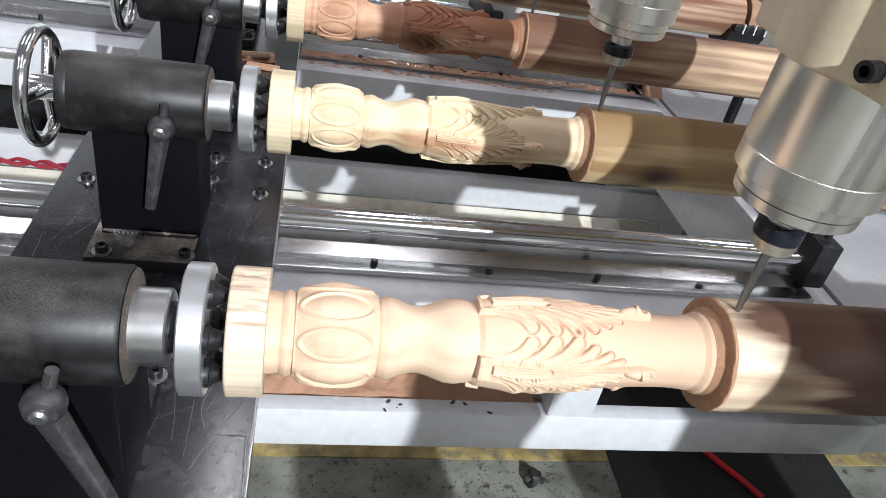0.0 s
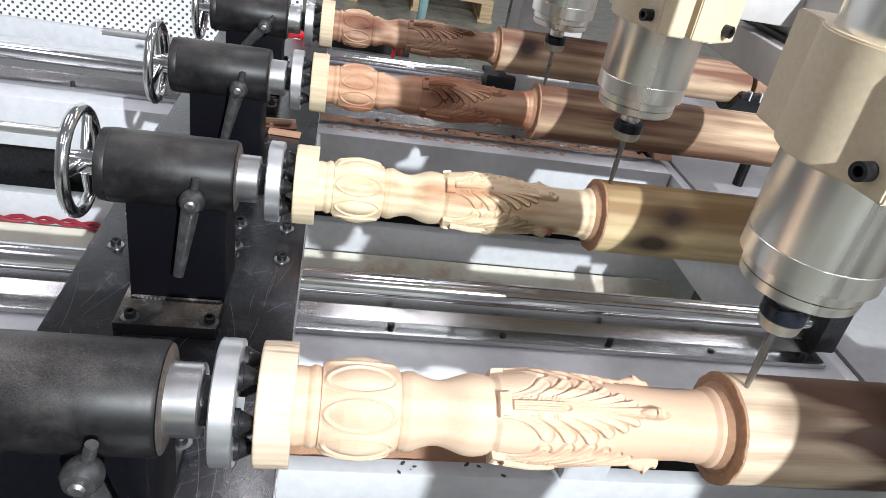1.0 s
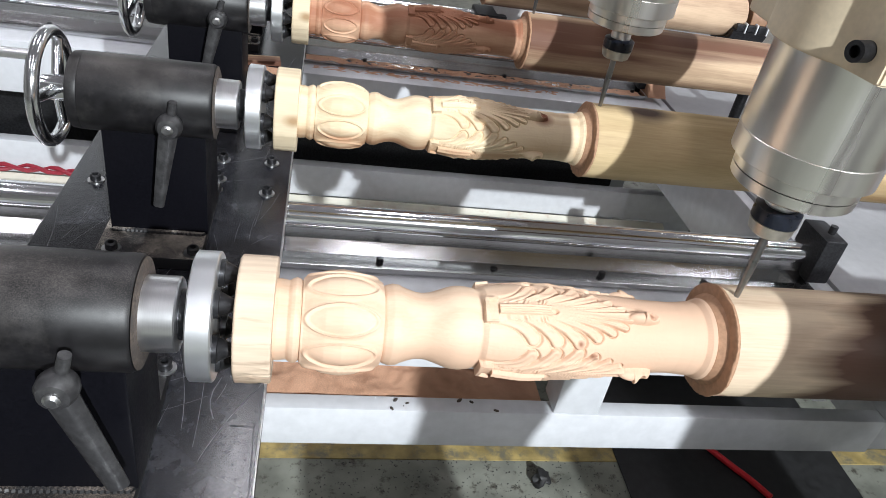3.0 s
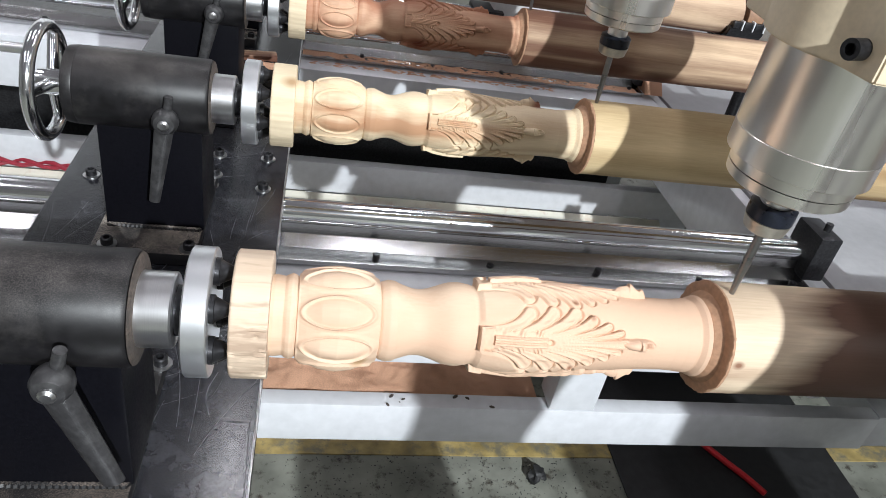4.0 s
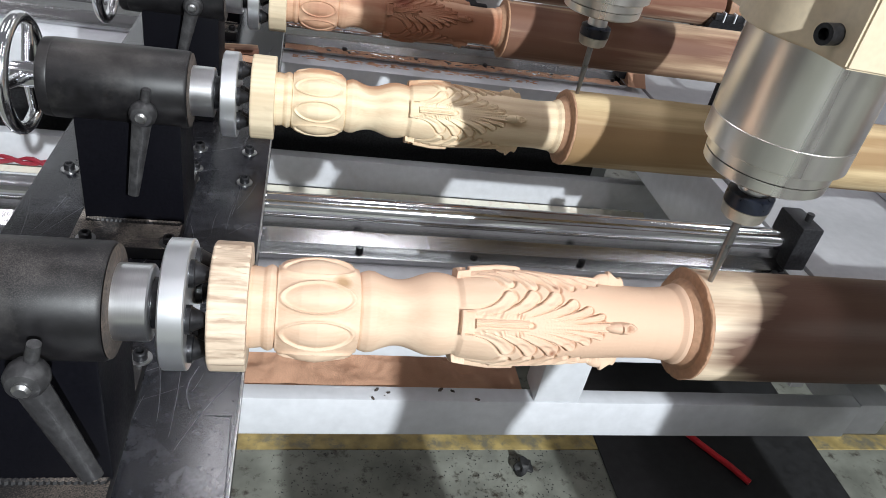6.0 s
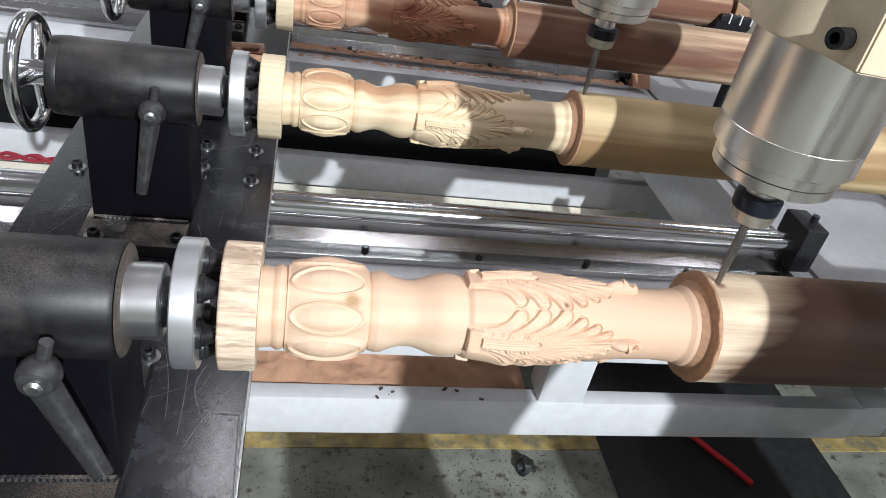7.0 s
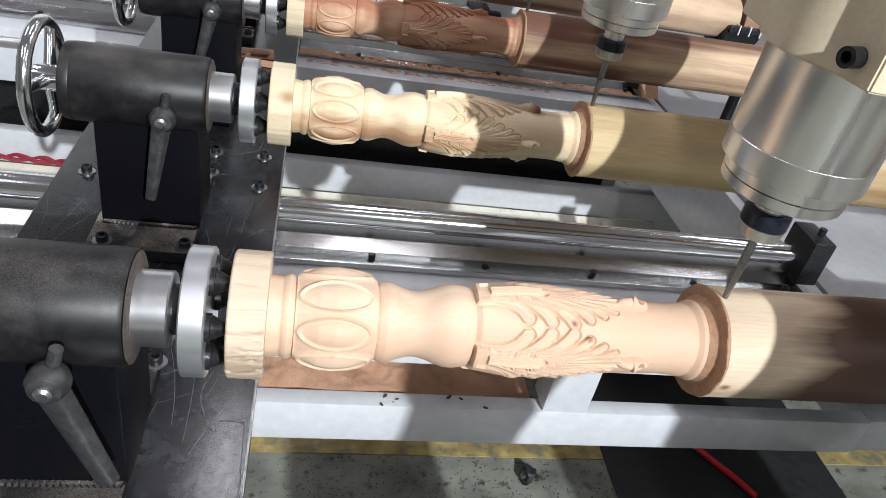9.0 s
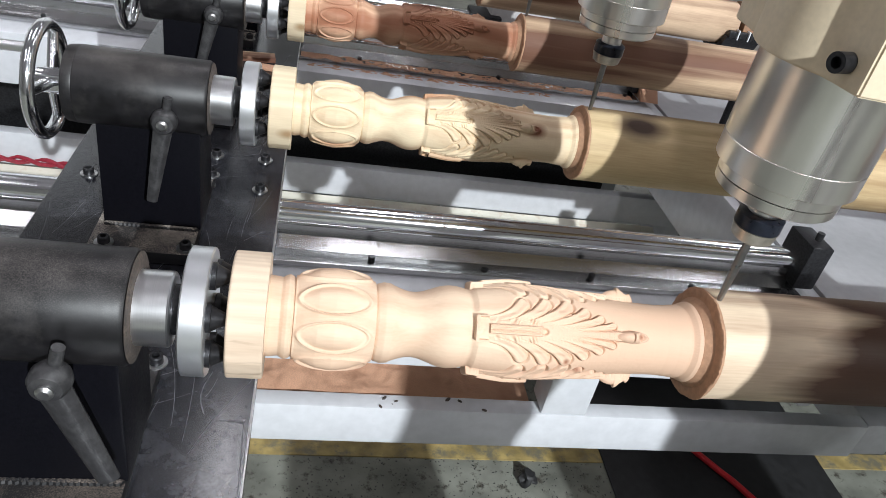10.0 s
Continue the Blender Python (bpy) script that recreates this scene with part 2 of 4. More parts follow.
M_FLOOR = mat("hall_floor", (0.20, 0.205, 0.175), 0.35, 0, 0.30, 11, 0.1, (0.045, 0.036, 0.028), 34, (0.54, 0.66))
M_YELLOW = mat("yellow_line", (0.36, 0.27, 0.105), 0.5, 0, 0.3, 30, 0.1, (0.17, 0.155, 0.11), 20, (0.48, 0.62))
M_RED = mat("red_hose", (0.6, 0.02, 0.03), 0.35, 0, 0.1, 100, 0.02)
M_GREY = mat("grey_paint", (0.5, 0.48, 0.475), 0.45, 0, 0.05, 80, 0.05)
# end plate's pale paint, toned down to grey for the shadow lying on it
M_PLATE = mat("shaded_pale_paint", (0.35, 0.35, 0.36), 0.4, 0, 0.05, 60, 0.05, (0.34, 0.32, 0.30), 9, (0.6, 0.9))
M_WALL = mat("hall_wall", (0.6, 0.6, 0.58), 0.8, 0, 0.05, 3, 0.05)
DARK_KNOT, RED_KNOT, TAN_KNOT = (0.045, 0.026, 0.028), (0.20, 0.055, 0.03), (0.40, 0.25, 0.13)
# every leg comes from another tree: pinkish, yellow, red-brown and dark red timber
TORN = [((x, r * math.cos(radians(a)), r * math.sin(radians(a))), 0.0006, 0.0032, (0.26, 0.11, 0.06), 1.0)
        for x, r, a in ((0.2697, 0.0275, 162), (0.2697, 0.0275, 72), (0.2697, 0.0275, -18), (0.2225, 0.0285, 201), (0.2225, 0.0285, 112), (0.2225, 0.0285, 22), (0.2330, 0.0275, 40))]
# leg 1's darker pink grows along x, painting the half shade over its leaves
M_WOODS = [wood_mat("pink_timber", (0.74, 0.56, 0.41), (0.52, 0.31, 0.20), 26, True, 0.24, (0.665, 0.445, 0.315), [((0.0927, -0.0139, 0.0255), 0.002, 0.0055, TAN_KNOT, 0.8)] + TORN, (0.70, 0.92), 0.2, 0.62, 24, 60, 1.5),
           wood_mat("yellow_timber", (0.80, 0.66, 0.46), (0.48, 0.29, 0.16), 26, True, 0.26, (0.44, 0.235, 0.13), (((0.273, 0.0248, -0.0077), 0.003, 0.010, RED_KNOT, 0.8),), (0.54, 0.66), 0.12),
           wood_mat("red_brown_timber", (0.66, 0.42, 0.28), (0.36, 0.165, 0.095), 24, True, 0.34, (0.36, 0.15, 0.085), (((0.183, -0.0206, 0.019), 0.004, 0.013, RED_KNOT, 0.8),), (0.44, 0.60), 0.15),
           wood_mat("dark_red_timber", (0.64, 0.42, 0.29), (0.32, 0.15, 0.09), 24, True, 0.34, (0.22, 0.09, 0.055), (((0.14, 0.02, 0.015), 0.006, 0.02, RED_KNOT, 0.6),), (0.44, 0.58), 0.12)]
# first blank: heartwood on one side; its darkening along x stands for the gantry's shadow
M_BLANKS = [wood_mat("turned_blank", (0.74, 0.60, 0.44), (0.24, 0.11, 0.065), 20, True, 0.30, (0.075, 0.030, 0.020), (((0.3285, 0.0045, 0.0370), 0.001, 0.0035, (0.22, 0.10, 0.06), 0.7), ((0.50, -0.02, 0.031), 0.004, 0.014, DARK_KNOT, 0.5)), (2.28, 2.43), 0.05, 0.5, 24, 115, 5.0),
            wood_mat("olive_blank", (0.66, 0.51, 0.30), (0.25, 0.15, 0.065), 20, True, 0.3, (0.28, 0.17, 0.08), (((0.376, 0.0300, -0.0220), 0.007, 0.020, DARK_KNOT, 0.6), ((0.3926, 0.0054, -0.0369), 0.004, 0.020, DARK_KNOT, 0.6))),
            wood_mat("brown_blank", (0.66, 0.48, 0.32), (0.16, 0.075, 0.042), 20, True, 0.34, (0.14, 0.06, 0.038)),
            wood_mat("red_blank", (0.66, 0.48, 0.33), (0.16, 0.07, 0.042), 20, True, 0.34, (0.17, 0.07, 0.045), (((0.369, 0.0076, -0.0365), 0.007, 0.022, DARK_KNOT, 0.7),))]
M_STUB = wood_mat("sawn_stub", (0.74, 0.60, 0.46), (0.46, 0.32, 0.22), 60, True, 0.20, (0.40, 0.29, 0.21), (), (0.585, 0.72), 0.12, 0.7, 170, 129)
M_STUBS = wood_mat("smooth_stub", (0.74, 0.62, 0.44), (0.50, 0.37, 0.23), 60, True, 0.22, (0.55, 0.43, 0.28), (((0.036, 0.03, 0.024), 0.002, 0.008, TAN_KNOT, 0.7),), (0.58, 0.74), 0.12, 0.7)
# end grain, made browner to carry the shade on the shoulder's face
M_SHADED_END = mat("shaded_end_grain", (0.42, 0.24, 0.145), 0.8, 0, 0.12, 260, 0.3, (0.33, 0.17, 0.10), 18, (0.5, 0.85))
M_PALLET = wood_mat("pallet_wood", (0.62, 0.47, 0.29), (0.4, 0.27, 0.15), 40, False)

# ---- mesh helpers ----
def part(name, bm, material, parent=None, label="", smooth=True):
    me = bpy.data.meshes.new(name)
    bm.normal_update()
    bm.to_mesh(me)
    bm.free()
    me.materials.append(material)
    if smooth:
        me.shade_smooth()
        me.set_sharp_from_angle(angle=radians(35))
    ob = new(name, me)
    ob.parent = parent
    if label:
        ob["label"] = label
    return ob


def thing(name, place, label, category, group="", kind=""):
    ob = new(name)
    ob.matrix_basis = place if isinstance(place, Matrix) else Matrix.Translation(place)
    ob.empty_display_size = 0.02
    return tagged(ob, label, category, group, kind)


def box(x0, x1, y0, y1, z0, z1, bevel=0.0015, bm=None):
    bm = bm or bmesh.new()
    made = bmesh.ops.create_cube(bm, size=1, matrix=Matrix.Translation(((x0 + x1) / 2, (y0 + y1) / 2, (z0 + z1) / 2)) @ Matrix.Diagonal((x1 - x0, y1 - y0, z1 - z0, 1)))
    if bevel:
        edges = list({e for v in made["verts"] for e in v.link_edges})
        bmesh.ops.bevel(bm, geom=edges, offset=bevel, segments=2, affect="EDGES", profile=0.6)
    return bm


def lathe(profile, axis="x", n=48, closed=True, bm=None, at=(0, 0, 0)):
    """A turned body: profile of (along, radius) about an axis."""
    bm = bm or bmesh.new()
    rings = []
    for a, r in profile:
        ring = []
        for k in range(n):
            c, s = r * math.cos(2 * math.pi * k / n), r * math.sin(2 * math.pi * k / n)
            p = {"x": (a, c, s), "y": (s, a, c), "z": (c, s, a)}[axis]
            ring.append(bm.verts.new(Vector(p) + Vector(at)))
        rings.append(ring)
    for r0, r1 in zip(rings, rings[1:]):
        for k in range(n):
            bm.faces.new((r0[k], r0[(k + 1) % n], r1[(k + 1) % n], r1[k]))
    if closed:
        bm.faces.new(rings[0][::-1])
        bm.faces.new(rings[-1])
    return bm


def rod(p0, p1, r0, r1=None, n=16, bm=None):
    bm = bm or bmesh.new()
    p0, p1 = Vector(p0), Vector(p1)
    turn = (p1 - p0).to_track_quat("Z", "Y").to_matrix().to_4x4()
    made = bmesh.ops.create_cone(bm, cap_ends=True, segments=n, radius1=r0, radius2=r0 if r1 is None else r1, depth=(p1 - p0).length)
    bmesh.ops.transform(bm, matrix=Matrix.Translation((p0 + p1) / 2) @ turn, verts=made["verts"])
    return bm


def tube_path(points, r, n=10):
    bm = bmesh.new()
    pts = [Vector(p) for p in points]
    rings = []
    for i, p in enumerate(pts):
        d = (pts[min(i + 1, len(pts) - 1)] - pts[max(i - 1, 0)]).normalized()
        a = d.orthogonal().normalized() if not rings else (rings[-1][1] - d * rings[-1][1].dot(d)).normalized()
        b = d.cross(a)
        rings.append(([bm.verts.new(p + r * (a * math.cos(2 * math.pi * k / n) + b * math.sin(2 * math.pi * k / n))) for k in range(n)], a))
    for (r0, _), (r1, _) in zip(rings, rings[1:]):
        for k in range(n):
            bm.faces.new((r0[k], r0[(k + 1) % n], r1[(k + 1) % n], r1[k]))
    bm.faces.new(rings[0][0][::-1])
    bm.faces.new(rings[-1][0])
    return bm


def smooth_path(points, steps=8):
    out = []
    pts = [Vector(p) for p in points]
    pts = [pts[0] * 2 - pts[1]] + pts + [pts[-1] * 2 - pts[-2]]
    for a, b, c, d in zip(pts, pts[1:], pts[2:], pts[3:]):
        for k in range(steps):
            t = k / steps
            out.append(0.5 * ((2 * b) + (c - a) * t + (2 * a - 5 * b + 4 * c - d) * t * t + (3 * b - a - 3 * c + d) * t ** 3))
    return out + [pts[-2]]


def socket_bolt(parent, x, y, z, r=0.0055, h=0.008, axis="z"):
    """A socket-head cap screw on its washer."""
    b = part("bolt", lathe([(0, r), (h - 0.001, r), (h, r - 0.001), (h, r * 0.55), (h * 0.5, r * 0.5)], "z", 18), M_BOLT, parent)
    w = part("washer", lathe([(0, r * 1.6), (0.0012, r * 1.6)], "z", 18), M_WASH, b)
    w.location = (0, 0, 0)
    b.matrix_basis = pose(x, y, z) if axis == "z" else pose(x, y, z, 90, 0, 0) if axis == "-y" else pose(x, y, z, 0, -90, 0)
    return b


PITCH, AXIS = 0.30, 0.80
STATIONS = (0, 1, 2, 3)
TABLE = 0.655

# ---- the hall ----
part("floor", box(-9, 9, -7, 11, -0.1, 0, 0), M_FLOOR, None)
tagged(bpy.data.objects["floor"], "grey-green painted concrete floor with black specks and sawdust", "floor", "", "structure")
for nm, b in (("wall_north", (-9, 9, 11, 11.2, 0, 5)), ("wall_south", (-9, 9, -7.2, -7, 0, 5)), ("wall_west", (-9.2, -9, -7, 11, 0, 5)), ("wall_east", (9, 9.2, -7, 11, 0, 5))):
    tagged(part(nm, box(*b, 0), M_WALL), "plain pale grey workshop wall", "wall", "", "structure")
line = part("floor_line", box(-1.5, 2.6, 0.551, 0.592, 0.0005, 0.003, 0), M_YELLOW)
tagged(line, "worn yellow floor marking line", "floor marking", "", "structure")

# ---- machine frame ----
frame_thing = thing("machine_frame", (0, 0, 0), "white-painted welded steel machine frame with square tube beams", "machine frame")
for dy in (0.0, 0.675):
    part("lower_beam", box(-1.3, 0.96, 0.341 + dy, 0.368 + dy, 0.288, 0.358, 0.003), M_WHITE, frame_thing)
    part("rail_beam", box(-1.3, 0.76, 0.30 + dy, 0.44 + dy, 0.478, 0.575, 0.004), M_WHITE, frame_thing)
    for x in (-0.9, 0.413) if dy == 0 else (-0.9,):
        part("frame_post", box(x, x + 0.068, 0.342 + dy, 0.39 + dy, 0.359, 0.477, 0.002), M_WHITE, frame_thing)
    part("frame_leg", box(-1.25, -1.175, 0.342 + dy, 0.40 + dy, 0.0, 0.287, 0.003), M_WHITE, frame_thing)
part("frame_leg", box(0.88, 0.955, 1.03, 1.085, 0.0045, 0.287, 0.003), M_WHITE, frame_thing)
part("cross_beam", box(0.962, 1.03, 0.345, 1.2, 0.290, 0.358, 0.004), M_WHITE, frame_thing)
part("end_plate", box(0.785, 1.9, 0.15, 1.6, 0.545, 0.577, 0.003), M_PLATE, frame_thing)
part("end_support", box(1.25, 1.35, 0.9, 1.6, 0.0, 0.544, 0.003), M_WHITE, frame_thing)
part("end_web", box(0.762, 0.784, 0.30, 1.2, 0.44, 0.572, 0.003), M_WHITE, frame_thing)
part("rear_beam", box(-1.6, 0.2, 1.27, 1.40, 0.46, 0.545, 0.004), M_WHITE, frame_thing)
part("rear_leg", box(-1.2, -1.1, 1.28, 1.39, 0.0, 0.459, 0.004), M_WHITE, frame_thing)
part("rear_riser", box(-0.10, 0.92, 1.30, 1.39, 0.546, 0.598, 0.003), M_WHITE, frame_thing)
part("rear_beam", box(0.2015, 0.92, 1.28, 1.40, 0.46, 0.545, 0.004), M_WHITE, frame_thing)
part("rear_leg", box(0.80, 0.88, 1.28, 1.39, 0.0, 0.459, 0.004), M_WHITE, frame_thing)
part("rear_leg", box(0.05, 0.15, 1.28, 1.39, 0.0, 0.459, 0.004), M_WHITE, frame_thing)
# black sheets added in place of the deep shade between the beams
part("gap_shade_sheet", box(-1.3, 0.74, 1.072, 1.08, 0.330, 0.477, 0.001), M_BOLT, frame_thing, "black sheet standing in for the shaded gap behind the beam")
part("gap_shade_sheet", box(0.482, 0.66, 0.50, 0.508, 0.40, 0.477, 0.001), M_BOLT, frame_thing, "black sheet standing in for the shaded gap behind the beam")


M_TRAY = mat("cream_sheet", (0.80, 0.77, 0.66), 0.45, 0, 0.06, 20, 0.05, (0.52, 0.27, 0.13), 7, (0.52, 0.72))
bm = bmesh.new()
out = [(1.012, 0.284), (1.012, 0.288), (0.80, 0.2036), (0.80, 0.1996)]
ends = [[bm.verts.new((x, y, z)) for y, z in out] for x in (-1.3, 0.87)]
for k in range(4):
    bm.faces.new((ends[0][k], ends[0][(k + 1) % 4], ends[1][(k + 1) % 4], ends[1][k]))
bm.faces.new(ends[0][::-1]); bm.faces.new(ends[1])
bmesh.ops.recalc_face_normals(bm, faces=bm.faces)
part("chip_chute", bm, M_TRAY, frame_thing, "sloping cream sheet with sawdust stains", False)
for x in (-1.2, 0.80):
    part("chute_leg", box(x, x + 0.03, 0.80, 0.83, 0.0, 0.199, 0.002), M_WHITE, frame_thing)


def dust(name, x0, x1, y0, y1, z, h, nx, ny, seed, edge=0.3, grain=18, cover=0.55, rough=0.6):
    """A heaped sheet of sawdust with a ragged rim."""
    bm = bmesh.new()
    grid = []
    for i in range(nx + 1):
        row = []
        for j in range(ny + 1):
            u, v = i / nx, j / ny
            x, y = x0 + (x1 - x0) * u, y0 + (y1 - y0) * v
            k = min(1.0, 5 * min(u, 1 - u, v, 1 - v)) if edge else min(1.0, 6 * min(u, 1 - u)) * (0.22 + 0.78 * min(1.0, 1.6 * v))
            q = noise.fractal((x * grain, y * grain * 1.5, seed), 0.8, 2.1, 4)
            row.append(bm.verts.new((x, y + (v - 0.5) * (y1 - y0) * edge * noise.noise((x * 45, seed, v)), z + h * k * (cover + rough * q) - 0.0006)))
        grid.append(row)
    for i in range(nx):
        for j in range(ny):
            bm.faces.new((grid[i][j], grid[i + 1][j], grid[i + 1][j + 1], grid[i][j + 1]))
    ob = part(name, bm, M_SAW)
    return ob


shelf = part("chip_shelf", box(-1.3, 0.412, 0.369, 0.60, 0.322, 0.332, 0.001), M_WHITE, frame_thing)
tagged(dust("sawdust_heap", -0.25, 0.412, 0.369, 0.60, 0.336, 0.078, 220, 80, 3.0, 0.0, 11, 0.80, 0.42), "reddish-brown sawdust heaped on a frame shelf", "sawdust", "", "stuff")
tagged(dust("sawdust_strip", 0.03, 0.72, 1.022, 1.050, 0.5852, 0.003, 460, 16, 8.0, 0.5, 75, 0.0, 1.0), "brown sawdust along the dusty rail flange", "sawdust", "", "stuff")
tagged(dust("sawdust_strip", 0.03, 0.55, 1.003, 1.022, 0.5755, 0.003, 380, 14, 5.0, 0.6, 90, 0.08, 1.0), "brown sawdust fallen before the rail", "sawdust", "", "stuff")


def rail(y):
    r = thing("linear_rail", (0, y, 0.576), "round polished linear rail on a bolted aluminium support", "linear rail", "linear rails")
    bm = box(-1.28, 0.735, -0.045, 0.03, 0.0, 0.008, 0.001)
    part("flange", bm, M_RAIL, r)
    bm = bmesh.new()
    prof = [(-0.02, 0.008), (-0.007, 0.02), (-0.006, 0.036), (0.006, 0.036), (0.007, 0.02), (0.02, 0.008)]
    ends = [[bm.verts.new((x, a, z)) for a, z in prof] for x in (-1.28, 0.73)]
    for k in range(len(prof)):
        j = (k + 1) % len(prof)
        bm.faces.new((ends[0][k], ends[0][j], ends[1][j], ends[1][k]))
    bm.faces.new(ends[0]); bm.faces.new(ends[1][::-1])
    bmesh.ops.recalc_face_normals(bm, faces=bm.faces)
    part("support", bm, M_RAIL, r)
    part("shaft", lathe([(-1.28, 0.014), (-1.279, 0.015), (0.74, 0.015), (0.741, 0.014)], "x", 48, at=(0, 0, 0.047)), M_CHROME, r)
    for x in (-0.99, -0.71, -0.43, 0.143, 0.285, 0.427, 0.57, 0.707):
        big = x in (0.143, 0.427, 0.707) or x < 0
        b = part("bolt", lathe([(0, 0.0045), (0.006 if big else 0.002, 0.0045), (0.007 if big else 0.0025, 0.0035)], "z", 14), M_BOLT, r)
        b.location = (x, -0.032, 0.008)
    e = part("end_stop", box(0.720, 0.752, -0.028, 0.03, 0.015, 0.082, 0.003), M_BOLT, r)
    part("stop_screw", lathe([(0.085, 0.005), (0.096, 0.005)], "z", 14, at=(0.735, -0.01, 0)), M_BOLT, r)
    return r

rail(0.40)
rail(1.075)
bar = thing("guide_bar", (0, 1.335, 0.598), "polished round guide bar on the white rear beam", "guide bar")
part("shaft", lathe([(-0.10, 0.015), (-0.099, 0.016), (0.899, 0.016), (0.90, 0.015)], "x", 48, at=(0, 0, 0.018)), M_CHROME, bar)
part("carriage_block", box(0.40, 0.47, -0.05, 0.03, 0.001, 0.040, 0.003), M_BOLT, bar, "black carriage block")
tagged(dust("sawdust_strip", 0.30, 0.88, 1.302, 1.320, 0.5985, 0.004, 260, 10, 9.0, 0.6, 60, 0.4, 0.8), "brown sawdust in front of the rear guide bar", "sawdust", "", "stuff")

# ---- the tailstock table ----
table = thing("tailstock_table", (0, 0, TABLE), "scratched blackened steel table plate with cap screws", "machine table")
part("plate", box(-0.203, 0.031, -0.35, 1.30, -0.02, 0.0, 0.0015), M_TABLE, table)
# layout lines scribed by hand near the edge
SCRIBES = [[(0.0078, 0.0450), (0.0262, 0.0443)], [(0.0255, 0.0460), (0.0270, 0.0100), (0.0285, -0.0300)], [(-0.0041, 0.0960), (-0.0090, 0.0800), (-0.0097, 0.0700), (-0.0085, 0.0620), (-0.0048, 0.0512)]]
bm = bmesh.new()
rng = random.Random(17)
for k in range(110):
    x, y, a = rng.uniform(-0.19, 0.025), rng.uniform(-0.05, 1.2) if k > 45 else rng.uniform(0.0, 0.5), rng.choice((0.2, 1.35, 1.5, 1.75, 1.1)) + rng.uniform(-0.25, 0.25)
    ln, w, bend = rng.uniform(0.02, 0.10), rng.uniform(0.00010, 0.00028), rng.uniform(-1.5, 1.5)
    last = None
    for j in range(8):
        n = Vector((-math.sin(a), math.cos(a), 0)) * w * (0.4 + 0.6 * math.sin(math.pi * (j + 0.5) / 8))
        c = Vector((min(0.0295, max(-0.2, x)), y, 0.00025))
        pair = (bm.verts.new(c + n), bm.verts.new(c - n))
        if last:
            bm.faces.new((last[0], last[1], pair[1], pair[0]))
        last = pair
        a += bend * 0.03
        x += math.cos(a) * ln / 7
        y += math.sin(a) * ln / 7
for line in SCRIBES:
    last = None
    for a, b in zip(line, line[1:] + line[-1:]):
        d = (Vector(b) - Vector(a)) if a != b else d
        n = Vector((-d.y, d.x)).normalized() * 0.00045
        pair = (bm.verts.new((a[0] + n.x, a[1] + n.y, 0.0003)), bm.verts.new((a[0] - n.x, a[1] - n.y, 0.0003)))
        if last:
            bm.faces.new((last[0], last[1], pair[1], pair[0]))
        last = pair
tagged(part("scratch_wear", bm, mat("scratched_metal", (0.17, 0.17, 0.18), 0.4, 0.6, 0.3, 300, 0.0), table, "fine bright scratches", False), kind="stuff")
part("worn_edge", box(0.0295, 0.0313, -0.34, 1.29, -0.0025, 0.0003, 0.0003), M_WASH, table, "bright worn plate edge")
for y in (0.424, 1.10):
    for x in (-0.215, -0.06):
        part("bearing_block", box(x, x + 0.08, y - 0.06, y + 0.03, -0.06, -0.021, 0.003), M_BOLT, table)
    for x in (-0.05, 0.007, -0.175):
        for dy in (-0.035, 0.037):
            socket_bolt(table, x, y + dy, 0.0)

